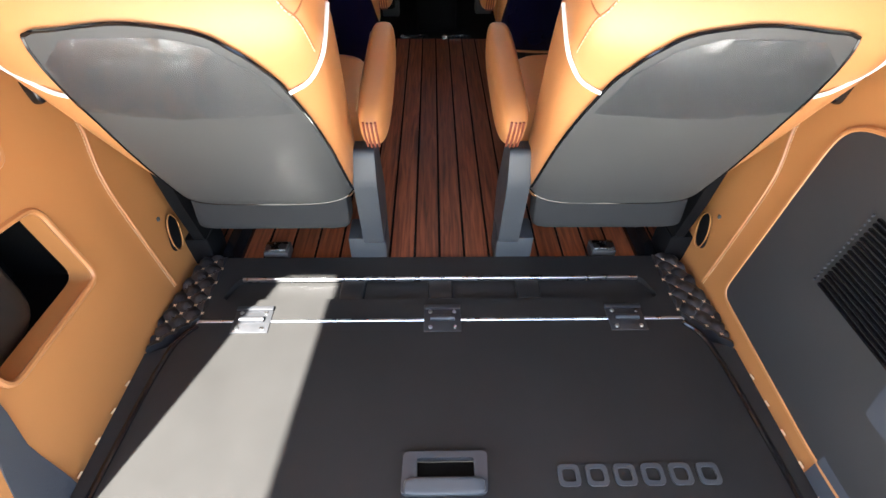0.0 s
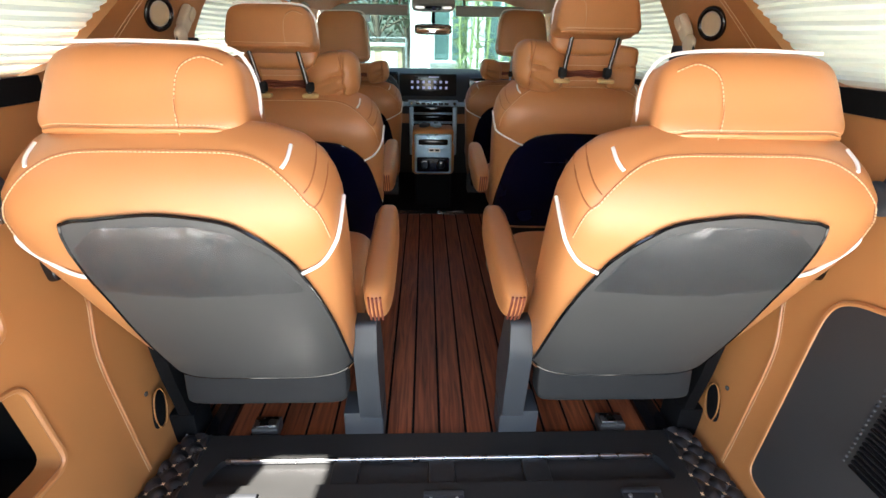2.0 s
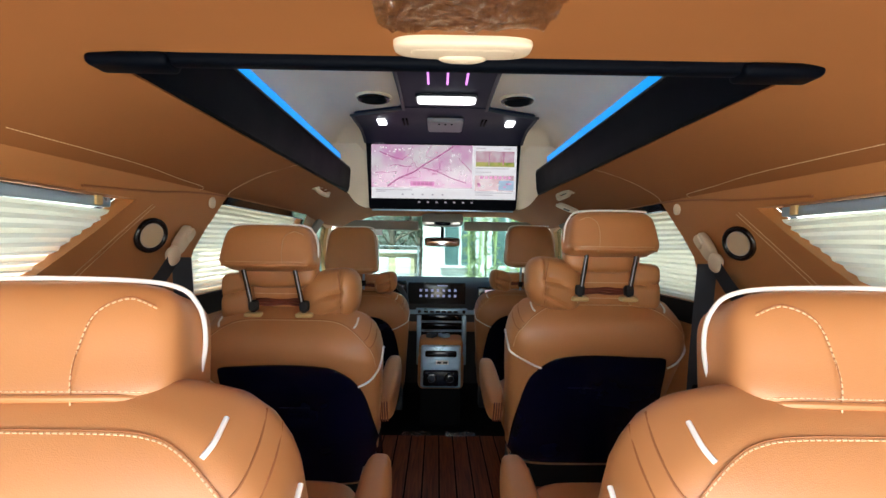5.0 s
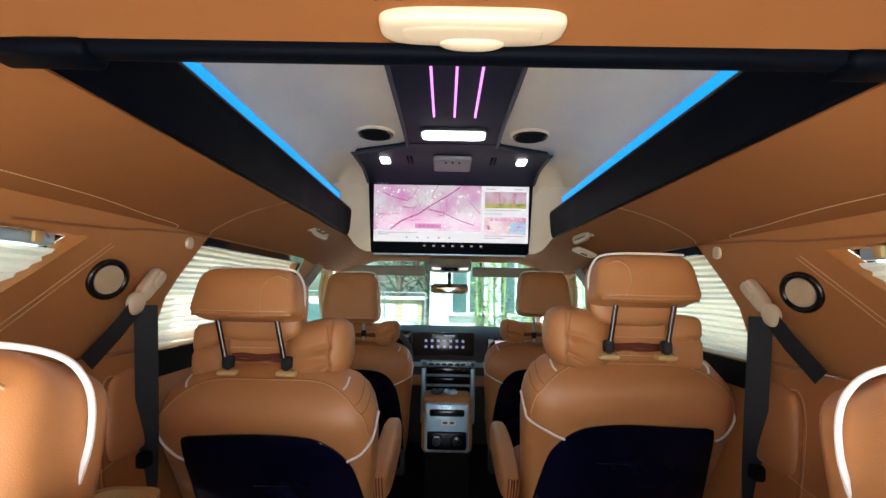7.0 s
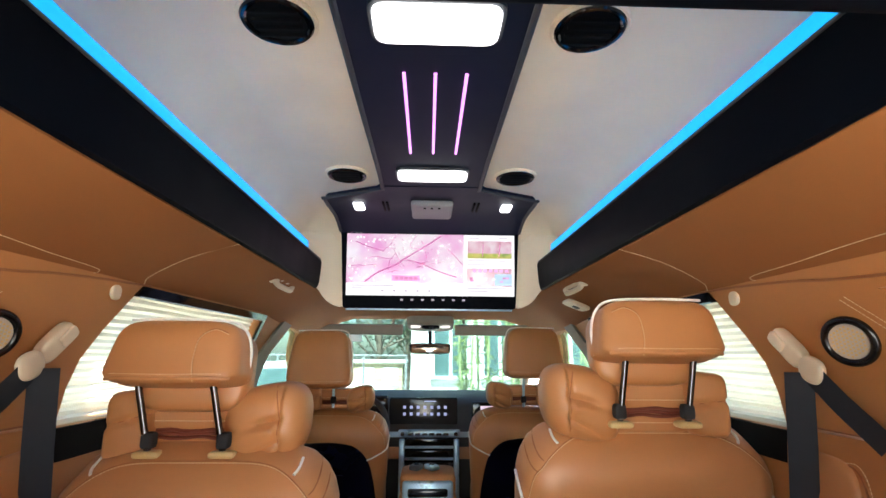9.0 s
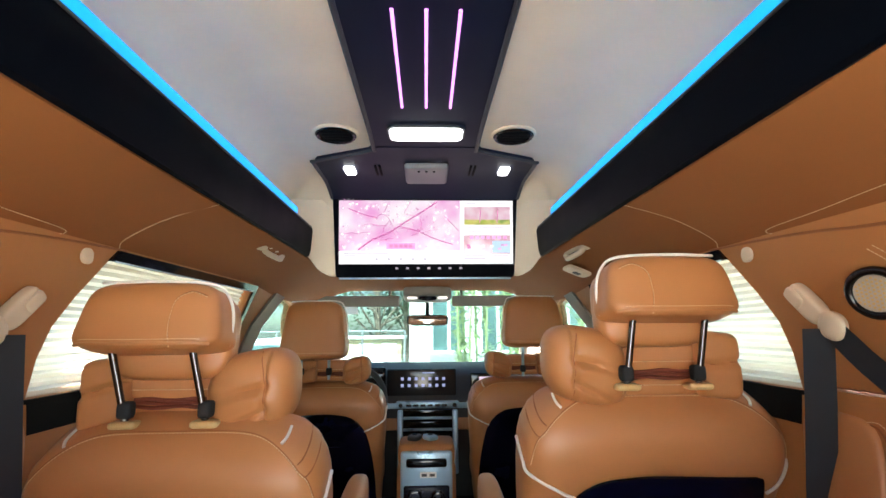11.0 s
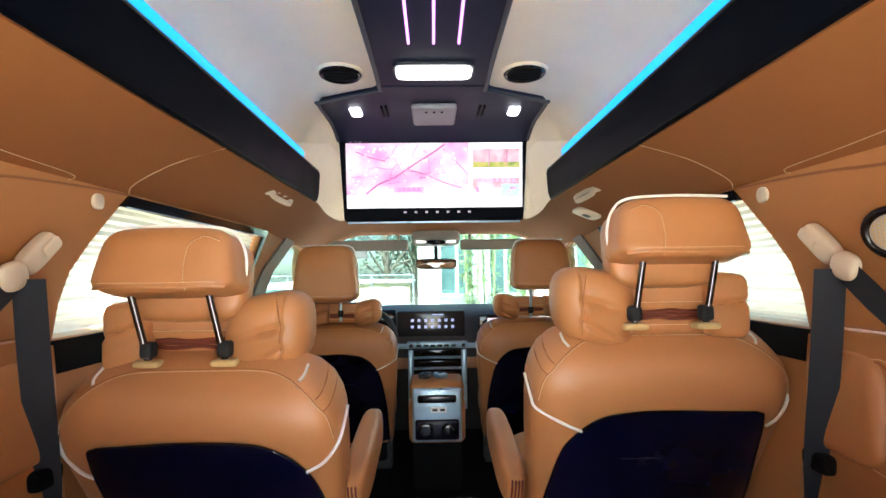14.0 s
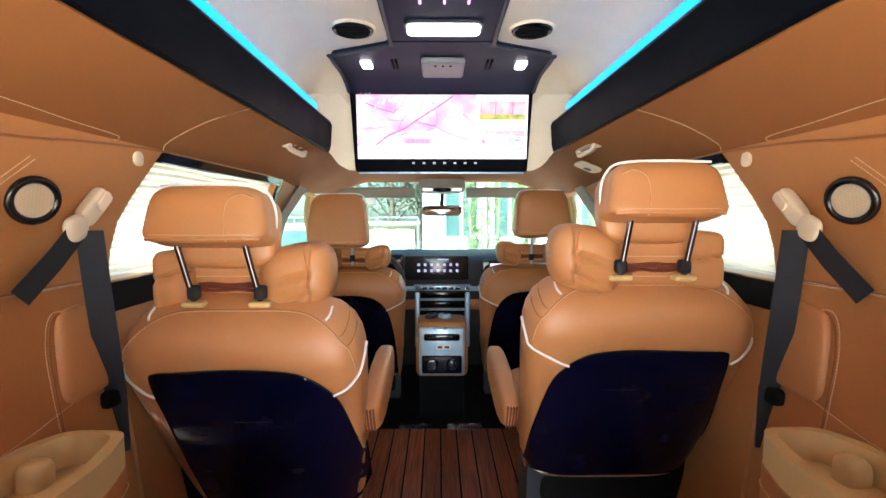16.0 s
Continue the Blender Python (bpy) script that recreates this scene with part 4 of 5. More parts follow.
for y0, y1 in ((1.315, 1.42), (2.078, 2.17)):
    def oblong(grow, r, y0=y0, y1=y1):
        return rounded([(-0.112 - grow, y0 - grow), (0.118 + grow, y0 - grow), (0.118 + grow, y1 + grow), (-0.112 - grow, y1 + grow)], r, 7)

    rim = part("dome_lamp", sheet(oblong(0.008, 0.034), [], lambda x, y: (x, y, 1.594), (0, 0, 0.012), 0.05), GREY_PLASTIC, panel)
    part("lens", sheet(oblong(0.0, 0.028), [], lambda x, y: (x, y, 1.589), (0, 0, 0.011), 0.05), LED_WHITE, rim, "bright white lamp lens")
for s in (-1, 1):
    part("spot_lamp", block(s * 0.30 + 0.008 - 0.021, s * 0.30 + 0.008 + 0.021, 2.445, 2.52, 1.586, 1.604, 0.008, 3), LED_WHITE, panel, "small bright reading lamp")
    for k in range(2):
        part("slot", block(s * (0.175 + 0.016 * k) - 0.004, s * (0.175 + 0.016 * k) + 0.004, 2.43, 2.54, 1.593, 1.602, 0.002), BLACK_MATT, panel)
plate = part("sensor_plate", block(-0.08, 0.088, 2.405, 2.61, 1.578, 1.604, 0.012, 3), PLATE_GREY, panel, "pale grey sensor plate")
for x in (-0.025, 0.004, 0.033):
    part("sensor_hole", disc(bmesh.new(), pose(x, 2.44, 1.577), 0.005, 0.005, 0.004, 10), BLACK_MATT, plate)
for s in (-1, 1):
    for y in (1.395, 2.18):
        v = thing("air_vent", "round black air vent in the cream roof lining", "air vent", "roof air vents", at=(s * 0.292, y, 1.612))
        n = 32
        part("ring", tube([(0.060 * math.cos(k / n * math.tau), 0.060 * math.sin(k / n * math.tau), 0) for k in range(n)], 0.007, 8, closed=True), BLACK_GLOSS, v)
        part("disc", disc(bmesh.new(), pose(0, 0, 0.003), 0.058, 0.058, 0.006), BLACK_MATT, v)
        part("collar", tube([(0.069 * math.cos(k / n * math.tau), 0.069 * math.sin(k / n * math.tau), 0.004) for k in range(n)], 0.006, 8, closed=True), CREAM, v, "cream padded collar")
        for k in range(4):
            part("vane", block(-0.045, 0.045, -0.034 + k * 0.022, -0.029 + k * 0.022, -0.008, 0.002, 0.001), BLACK_MATT, v)

# the big screen
scr = thing("ceiling_screen", "wide black ceiling screen showing a pink blossom picture", "screen")


def scr_at(x, z):
    return (x, 2.745 - 0.12 * (z - 1.2), z)


part("bezel", sheet(rounded([(-0.385, 1.205), (0.385, 1.205), (0.402, 1.60), (-0.402, 1.60)], 0.018), [], scr_at, (0, 0.04, 0), 0.1), ROOF_BLACK, scr)
part("chin", tube([(-0.37, 2.75, 1.203), (0.37, 2.75, 1.203)], 0.006, 8), SILVER, scr)


def flat(name, x0, x1, z0, z1, lift, mat, parent, label=""):
    return part(name, sheet([(x0, z0), (x1, z0), (x1, z1), (x0, z1)], [], lambda x, z: (x, scr_at(x, z)[1] - lift, z), (0, 0.001, 0), 0.2), mat, parent, label, smooth=False)


def picture_material(name, low, mid, high, strength, scale):
    m = bpy.data.materials.new(name)
    m.use_nodes = True
    nt = m.node_tree
    b = nt.nodes["Principled BSDF"]
    nz = nt.nodes.new("ShaderNodeTexNoise")
    nz.inputs["Scale"].default_value, nz.inputs["Detail"].default_value = scale, 6
    co = nt.nodes.new("ShaderNodeTexCoord")
    nt.links.new(co.outputs["Object"], nz.inputs["Vector"])
    cr = nt.nodes.new("ShaderNodeValToRGB")
    cr.color_ramp.elements[0].position, cr.color_ramp.elements[0].color = 0.38, (*low, 1)
    cr.color_ramp.elements[1].position, cr.color_ramp.elements[1].color = 0.62, (*high, 1)
    e = cr.color_ramp.elements.new(0.5)
    e.color = (*mid, 1)
    nt.links.new(nz.outputs["Fac"], cr.inputs["Fac"])
    nt.links.new(cr.outputs["Color"], b.inputs["Emission Color"])
    b.inputs["Base Color"].default_value = (0.02, 0.02, 0.02, 1)
    b.inputs["Roughness"].default_value = 0.1
    b.inputs["Emission Strength"].default_value = strength
    return m


SCREEN = 0.055
UI_WHITE = glow("screen_white", (0.93, 0.93, 0.98), SCREEN)
UI_GREY = glow("screen_grey", (0.45, 0.42, 0.5), SCREEN)
UI_PINK = glow("screen_pink", (0.9, 0.38, 0.72), SCREEN)
UI_BRANCH = glow("screen_branch", (0.55, 0.16, 0.38), SCREEN)
UI_DOT = glow("screen_petal", (1.0, 0.92, 0.98), SCREEN)
BLOSSOM = picture_material("screen_blossom", (0.90, 0.38, 0.74), (0.97, 0.68, 0.89), (1.0, 0.92, 0.98), SCREEN, 8)
THUMB = picture_material("screen_thumbnail", (0.7, 0.35, 0.45), (0.85, 0.55, 0.65), (0.9, 0.75, 0.8), SCREEN, 24)
MEADOW = picture_material("screen_meadow", (0.25, 0.35, 0.05), (0.55, 0.6, 0.1), (0.75, 0.65, 0.2), SCREEN, 40)
page = flat("page", -0.372, 0.380, 1.262, 1.535, 0.003, UI_WHITE, scr, "white page on the lit screen")
flat("picture", -0.372, 0.150, 1.318, 1.535, 0.0045, BLOSSOM, page, "pink blossom picture")
for i, (pts, r) in enumerate(((((-0.29, 1.322), (-0.23, 1.365), (-0.16, 1.395), (-0.09, 1.44), (0.0, 1.495), (0.05, 1.53)), 0.005), (((-0.33, 1.50), (-0.27, 1.475), (-0.21, 1.46)), 0.003), (((-0.12, 1.425), (-0.04, 1.405), (0.04, 1.37), (0.12, 1.345)), 0.003), (((0.08, 1.47), (0.12, 1.43), (0.148, 1.40)), 0.0025), (((-0.06, 1.535), (-0.09, 1.48), (-0.05, 1.47)), 0.002))):
    part("branch", tube([(v.x, scr_at(v.x, v.y)[1] - 0.005, v.y) for v in smooth_line([Vector((a, b, 0)) for a, b in pts], 6)], r * 0.7, 6), UI_BRANCH, page)
rng = random.Random(4)
for k in range(9):
    x, z, a = rng.uniform(-0.36, 0.12), rng.uniform(1.34, 1.52), rng.uniform(-0.4, 1.0)
    pts = []
    for q in range(7):
        pts.append((x, scr_at(x, z)[1] - 0.005, z))
        a += rng.gauss(0, 0.35)
        x, z = x + 0.019 * math.cos(a), z + 0.019 * math.sin(a)
        if not (-0.366 < x < 0.144 and 1.324 < z < 1.53):
            break
    if len(pts) > 2:
        part("branch", tube(pts, 0.0013, 5), UI_BRANCH, page)
bm = bmesh.new()
for k in range(90):
    x, z = rng.uniform(-0.36, 0.14), rng.uniform(1.33, 1.525)
    disc(bm, Matrix.Translation((x, scr_at(x, z)[1] - 0.005, z)) @ pose(0, 0, 0, 90, 0, 0), 0.0055 * rng.uniform(0.5, 1.3), 0.003, 0.001, 6)
part("petals", bm, UI_DOT, page)
bm = bmesh.new()
for k in range(46):
    x, z = rng.gauss(-0.12, 0.08), rng.gauss(1.44, 0.035)
    if -0.36 < x < 0.14 and 1.33 < z < 1.52:
        disc(bm, Matrix.Translation((x, scr_at(x, z)[1] - 0.0055, z)) @ pose(0, 0, 0, 90, 0, 0), 0.003, 0.002, 0.001, 6)
part("buds", bm, UI_BRANCH, page)
cap = flat("caption_box", -0.17, -0.045, 1.326, 1.35, 0.0065, UI_PINK, page)
for k in range(5):
    flat("caption_bar", -0.155 + k * 0.021, -0.141 + k * 0.021, 1.332, 1.345, 0.0080, UI_BRANCH, page)
flat("thumbnail", 0.168, 0.368, 1.43, 1.508, 0.0045, THUMB, page)
flat("thumbnail_grass", 0.168, 0.368, 1.43, 1.452, 0.006, MEADOW, page)
flat("thumbnail", 0.165, 0.368, 1.305, 1.385, 0.0045, THUMB, page)
flat("thumbnail_sky", 0.29, 0.368, 1.31, 1.36, 0.006, glow("screen_blue", (0.45, 0.65, 0.85), SCREEN), page)
for k in range(7):
    flat("thumbnail_title", 0.192 + k * 0.024, 0.208 + k * 0.024, 1.368, 1.381, 0.0072, UI_PINK, page)
for k in range(9):
    xq, zq = 0.175 + rng.random() * 0.17, 1.312 + rng.random() * 0.035
    flat("thumbnail_mark", xq, xq + 0.014, zq, zq + 0.008, 0.0072, (UI_WHITE, UI_BRANCH, UI_PINK)[k % 3], page)
for xq in (0.235, 0.31):
    part("thumbnail_trunk", tube([(xq, scr_at(xq, 1.44)[1] - 0.007, 1.438), (xq + 0.004, scr_at(xq, 1.49)[1] - 0.007, 1.492)], 0.0018, 5), UI_BRANCH, page)
for x0, x1, z in ((-0.35, -0.16, 1.306), (-0.35, -0.30, 1.297), (0.168, 0.34, 1.42), (0.168, 0.25, 1.402), (0.168, 0.36, 1.296), (0.168, 0.26, 1.285), (0.17, 0.22, 1.521), (0.31, 0.35, 1.521)):
    flat("text_bar", x0, x1, z - 0.002, z + 0.002, 0.0045, UI_GREY, page)
for k in range(5):
    flat("icon", -0.215 + k * 0.052, -0.205 + k * 0.052, 1.279, 1.287, 0.0045, UI_GREY, page)
for k in range(7):
    flat("button", -0.13 + k * 0.046, -0.118 + k * 0.046, 1.240, 1.248, 0.003, UI_GREY, scr)
for x in (-0.355, -0.335, -0.315):
    flat("status_mark", x, x + 0.008, 1.541, 1.548, 0.003, UI_PINK if x < -0.34 else UI_WHITE, scr)

# rear interior lamp on the headliner
lamp = thing("ceiling_lamp", "ivory oblong interior lamp on the rear headliner", "lamp", at=(0.005, 0.872, 1.292))
part("housing", superbox(bmesh.new(), 0.092, 0.027, 0.012, pose(0, 0, 0.0), 4, 14), IVORY, lamp)
part("lens", superbox(bmesh.new(), 0.07, 0.017, 0.004, pose(0, 0, -0.009), 4, 10), IVORY, lamp)
part("switch", superbox(bmesh.new(), 0.034, 0.012, 0.008, pose(0.0, 0.014, -0.010), 2.4, 10), IVORY, lamp)

# ---- side fittings ----
for word, s in SIDES:
    sp = thing("speaker", "round speaker with black ring and pale mesh", "speaker", "pillar speakers", at=(s * (wall_x(1.04) - 0.003), 1.475, 1.04))
    rm = pose(-s * 0.010, 0, 0, 0, -s * 104, s * 20)
    n = 36
    part("ring", tube([rm @ Vector((0.0395 * math.cos(k / n * math.tau), 0.0395 * math.sin(k / n * math.tau), 0.004)) for k in range(n)], 0.0075, 10, closed=True), BLACK_GLOSS, sp)
    part("mesh_grille", disc(bmesh.new(), rm @ pose(0, 0, 0.002), 0.035, 0.032, 0.012), GRILLE, sp)
    bm = bmesh.new()
    for i in range(-5, 6):
        for j in range(-5, 6):
            x, y = i * 0.0068 + (j % 2) * 0.0034, j * 0.0062
            if x * x + y * y < 0.029 ** 2:
                disc(bm, rm @ pose(x, y, 0.0085), 0.0022, 0.0022, 0.001, 6)
    part("perforation", bm, BEIGE, sp)
    bt = thing("coat_button", "small ivory round cap on the pillar", "cap", "pillar caps", at=(s * (wall_x(1.147) - 0.004), 1.743, 1.147))
    part("cap", superbox(bmesh.new(), 0.006, 0.018, 0.018, None, 2.6, 8), IVORY, bt)
    # belt with its upper anchor
    bl = thing("seat_belt", "charcoal seat belt hanging from an ivory pillar anchor", "seat belt", "pillar seat belts", at=(s * 0.755, 1.57, 0.985))
    am = pose(s * 0.006, 0.052, 0.045, -42, s * -8, 0)
    part("anchor_cover", superbox(bmesh.new(), 0.014, 0.023, 0.045, am, 4, 10), IVORY, bl, "ivory height adjuster cover")
    part("anchor_button", superbox(bmesh.new(), 0.006, 0.014, 0.022, am @ pose(s * -0.014, 0, 0.02), 4, 6), IVORY, bl)
    part("d_ring", superbox(bmesh.new(), 0.012, 0.030, 0.027, pose(0, -0.008, 0, 20, 0, 0), 2.4, 8), IVORY, bl)
    def web(pts, w):
        bm = bmesh.new()
        prev = None
        for p, d in pts:
            p, d = Vector(p), Vector(d).normalized() * w / 2
            row = [bm.verts.new(p - d), bm.verts.new(p), bm.verts.new(p + d)]
            if prev:
                for k in (0, 1):
                    bm.faces.new((prev[k], prev[k + 1], row[k + 1], row[k]))
            prev = row
        ext = bmesh.ops.solidify(bm, geom=bm.faces[:], thickness=0.002)
        return bm
    part("webbing", web([((s * -0.012, 0.012, -0.005), (1, s * -0.5, 0)), ((s * -0.016, 0.025, -0.15), (1, s * -0.5, 0)), ((s * -0.010, 0.055, -0.30), (1, s * -0.5, 0)), ((s * -0.004, 0.075, -0.40), (1, s * -0.5, 0)), ((s * 0.0, 0.082, -0.52), (1, s * -0.5, 0))], 0.05), BELT, bl)
    part("webbing_return", web([((s * -0.004, -0.012, -0.008), (0, 0.7, -0.7)), ((s * 0.004, -0.06, -0.06), (0, 0.72, -0.7)), ((s * 0.020, -0.125, -0.125), (0, 0.75, -0.66))], 0.048), BELT, bl)
    part("latch", superbox(bmesh.new(), 0.014, 0.034, 0.02, pose(s * -0.002, 0.075, -0.385), 4, 6), BLACK_MATT, bl)
    # grab handle
    gh = thing("grab_handle", "ivory folding grab handle on the headliner", "handle", "grab handles", at=(s * 0.556, 2.41, 1.262))
    part("grip", tube(smooth_line([(0, -0.10, 0.012), (s * -0.01, -0.085, -0.012), (s * -0.016, 0, -0.018), (s * -0.01, 0.085, -0.012), (0, 0.10, 0.012)], 8), 0.010, 10), IVORY, gh)
    part("base", superbox(bmesh.new(), 0.026, 0.118, 0.010, pose(0, 0, 0.010, 0, s * 14, 0), 4, 10), IVORY, gh, "ivory base plate")
    part("recess", superbox(bmesh.new(), 0.012, 0.075, 0.004, pose(s * 0.006, 0, 0.001, 0, s * 14, 0), 4, 8), SHELL, gh, "dark finger recess")
    for e in (-1, 1):
        part("mount", superbox(bmesh.new(), 0.018, 0.02, 0.014, pose(0, e * 0.098, 0.006), 4, 6), IVORY, gh)
    # hook and seams
    hk = thing("coat_hook", "black folding hook on the side trim", "hook", "side hooks", at=(s * wall_x(0.58), 0.855, 0.58))
    part("hook_body", superbox(bmesh.new(), 0.02, 0.018, 0.026, None, 4, 8), BLACK_GLOSS, hk)
    wl = bpy.data.objects["wall_" + word]
    def on(y, z, lift=0.0015, s=s):
        return Vector((s * (wall_x(z) - lift), y, z))
    ln = smooth_line([on(0.905, 0.55), on(0.90, 0.48), on(0.865, 0.37), on(0.862, 0.2), on(0.865, 0.04)], 10)
    part("piping", tube(ln, 0.0035, 7), LEATHER, wl)
    part("stitching", stitches([v + Vector((0, -0.008, 0)) for v in ln], 0.007, 0.005, 0.0008), THREAD, wl)
    q = [(0.92, 0.885), (1.07, 0.90), (1.18, 0.935), (1.26, 0.985), (1.34, 1.05), (1.425, 1.13)]
    for off in (0.03, 0.042):
        part("stitching", stitches(smooth_line([on(y + off, z - off * 0.35) for y, z in q], 8), 0.007, 0.005, 0.0009), THREAD, wl)
    part("headliner_seam", tube(smooth_line([on(1.2, 1.135, 0.004), on(1.436, 1.148, 0.004), on(1.55, 1.160, 0.004), on(1.70, 1.170, 0.004), on(1.86, 1.176, 0.004)], 8), 0.0028, 6), DARK_THREAD, wl)
    part("trim_seam", tube([on(y, 0.868) for y in np.linspace(1.0, 1.66, 10)], 0.002, 5), DARK_THREAD, wl)
    arch = smooth_line([on(1.50, 0.45), on(1.495, 0.66), on(1.50, 0.76), on(1.53, 0.815), on(1.60, 0.80), on(1.665, 0.775)], 10)
    part("stitching", stitches(arch, 0.007, 0.005, 0.0009), THREAD, wl)
    part("seam", tube([v + Vector((0, 0.008, -0.006)) for v in arch], 0.002, 5), DARK_THREAD, wl)
    low_line = smooth_line([on(1.66, 0.64), on(1.58, 0.635), on(1.495, 0.62), on(1.40, 0.605), on(1.2, 0.59)], 10)
    part("stitching", stitches(low_line, 0.007, 0.005, 0.0009), THREAD, wl)
    bol = superbox(bmesh.new(), 0.020, 0.085, 0.098, None, 4.5, 12)
    for v in bol.verts:
        v.co = Vector((s * (wall_x(0.725 + v.co.z) + 0.004) + v.co.x, 1.605 + v.co.y + 0.10 * v.co.z, 0.725 + v.co.z + 0.06 * v.co.y))
    part("side_bolster", bol, LEATHER, wl, "raised padded tan leather bolster")
    # stitched lines on the headliner
    for pts in (((0.69, 0.98), (0.692, 1.3), (0.705, 1.5), (0.712, 1.63), (0.722, 1.655), (0.735, 1.63)), ((0.722, 1.83), (0.695, 1.805), (0.61, 1.80), (0.53, 1.815), (0.49, 1.815))):
        lin = smooth_line([Vector((s * x, y, liner_z(x, y) - 0.001)) for x, y in pts], 14)
        lin = [Vector((v.x, v.y, liner_z(v.x, v.y) - 0.001)) for v in lin]
        part("stitching", stitches(lin, 0.008, 0.0055, 0.0009), THREAD, wl)
    # cup holder shelf
    cu = thing("cup_holder_shelf", "beige cup holder tray on a tan stitched side console", "cup holder", "cup holder shelves", at=(s * 0.67, 1.36, 0))
    lp = rounded([(-0.095, -0.32), (0.085, -0.32), (0.10, 0.02), (0.06, 0.115), (-0.06, 0.115), (-0.095, 0.0)], 0.035)
    hole = [(x * 0.74, y * 0.90 - 0.004) for x, y in lp]
    part("tray", sheet(lp, [hole], lambda x, y: (s * x, y, 0.60), (0, 0, -0.06), 0.04), BEIGE, cu, "beige plastic tray rim")
    part("tray_bottom", sheet([(x * 0.93, y * 0.96) for x, y in lp], [], lambda x, y: (s * x, y, 0.541), (0, 0, -0.003), 0.05), BEIGE, cu)
    for yy in (0.025, -0.115, -0.235):
        part("cup_cradle", superbox(bmesh.new(), 0.024, 0.024, 0.036, pose(s * 0.046, yy, 0.552), 3.5, 10), BEIGE, cu)
        part("cradle_step", superbox(bmesh.new(), 0.020, 0.030, 0.026, pose(s * -0.048, yy + 0.012, 0.548), 3.5, 8), BEIGE, cu)
    part("console_side", sheet([(x * 1.02, y * 1.02) for x, y in lp], [], lambda x, y: (s * x, y, 0.538), (0, 0, -0.27), 0.05), TRIM_LEATHER, cu)
    part("stitching", stitches([Vector((s * x * 1.03, y * 1.03, 0.44)) for x, y in dense(lp, 0.02)], 0.007, 0.005, 0.0009), THREAD, cu)
    part("stitching", stitches([Vector((s * x * 1.03, y * 1.03, 0.50)) for x, y in dense(lp, 0.02)], 0.007, 0.005, 0.0009), THREAD, cu)

# cubby behind the left wall, black panel with slots on the right wall
bm = block(-0.95, -0.772, 0.33, 0.75, 0.20, 0.70, 0)
for f in [f for f in bm.faces if f.normal.x > 0.9]:
    bm.faces.remove(f)
cb = part("cubby_well", bm, BLACK_MATT)
tagged(cb, "black storage well behind the side trim", "storage well", kind="structure")
jack = thing("tool_bag", "black bag stowed in the side well", "bag", at=(-0.855, 0.53, 0.20))
part("bag_body", superbox(bmesh.new(), 0.06, 0.11, 0.11, pose(0, 0, 0.11), 3.5, 10), CARGO_BLACK, jack)
bp = thing("access_panel", "charcoal access panel with a slotted vent", "panel", at=(0, 0, 0))
RP = rounded([(0.20, 0.08), (0.40, 0.07), (0.785, 0.085), (0.79, 0.52), (0.76, 0.555), (0.55, 0.60), (0.20, 0.62)], 0.04)
part("panel", sheet(RP, [], lambda y, z: (wall_x(z) - 0.007, y, z), (0.007, 0, 0), 0.05), CHARCOAL, bp)
part("panel_edge", tube([Vector((wall_x(z) - 0.004, y, z)) for y, z in dense(RP, 0.03)], 0.006, 7, closed=True), LEATHER, bp, "raised tan leather edge")
for k in range(16):
    z = 0.305 + k * 0.0105
    part("slot_bar", block(wall_x(z) - 0.013, wall_x(z) - 0.005, 0.30, 0.612, z - 0.003, z + 0.003, 0.002), BLACK_GLOSS, bp)
    part("slot_end", superbox(bmesh.new(), 0.003, 0.003, 0.003, pose(wall_x(z) - 0.012, 0.622, z), 2, 4), HINGE_STEEL, bp)
for word, s in SIDES:
    p = thing("cargo_strap", "dark grey webbing strap hanging on the side trim", "strap", "cargo straps")
    part("webbing", sheet([(0.405, 0.285), (0.378, 0.17), (0.366, 0.035), (0.26, 0.035), (0.335, 0.20), (0.35, 0.30)], [], lambda y, z, s=s: (s * (wall_x(z) - 0.006 - 0.004 * math.sin(z * 30)), y, z), (s * 0.003, 0, 0), 0.03), BELT, p)
    part("anchor", superbox(bmesh.new(), 0.008, 0.022, 0.014, pose(s * (wall_x(0.29) - 0.006), 0.378, 0.292), 3, 6), SHELL, p)
    p = thing("belt_tongue", "dark grey rear seat belt with a steel tongue", "seat belt", "rear seat belts", at=(s * (wall_x(0.73) - 0.012), 0.80, 0.73))
    part("stop", superbox(bmesh.new(), 0.012, 0.032, 0.022, pose(0, 0, 0.012, 25, 0, 0), 4, 8), GREY_PLASTIC, p)
    part("tongue", block(-0.003, 0.003, -0.004, 0.016, -0.04, -0.008, 0.001), STEEL, p)
    part("webbing", sheet([(-0.022, 0.02), (0.022, 0.02), (0.0, 0.125), (-0.044, 0.125)], [], lambda y, z, s=s: (s * (wall_x(0.73 + z) - wall_x(0.73) + 0.008), y, z), (s * 0.002, 0, 0), 0.03), BELT, p)
    p = thing("floor_striker", "steel seat latch on the wooden floor", "latch", "seat latches", at=(s * 0.47, 1.01, 0))
    part("base", block(-0.035, 0.035, -0.02, 0.03, 0, 0.035, 0.004), SHELL, p)
    part("loop", block(-0.03, 0.03, -0.015, 0.02, 0.035, 0.042, 0.003), STEEL, p)
    p = thing("seat_rail", "black steel seat rail on the floor", "rail", "seat rails", at=(s * 0.60, 0.99, 0))
    part("rail", block(-0.03, 0.03, 0, 1.5, 0, 0.02, 0.004), BLACK_GLOSS, p)

# ---- front of the cabin ----
dash = thing("dashboard", "black dashboard with silver trim and a wide display", "dashboard")
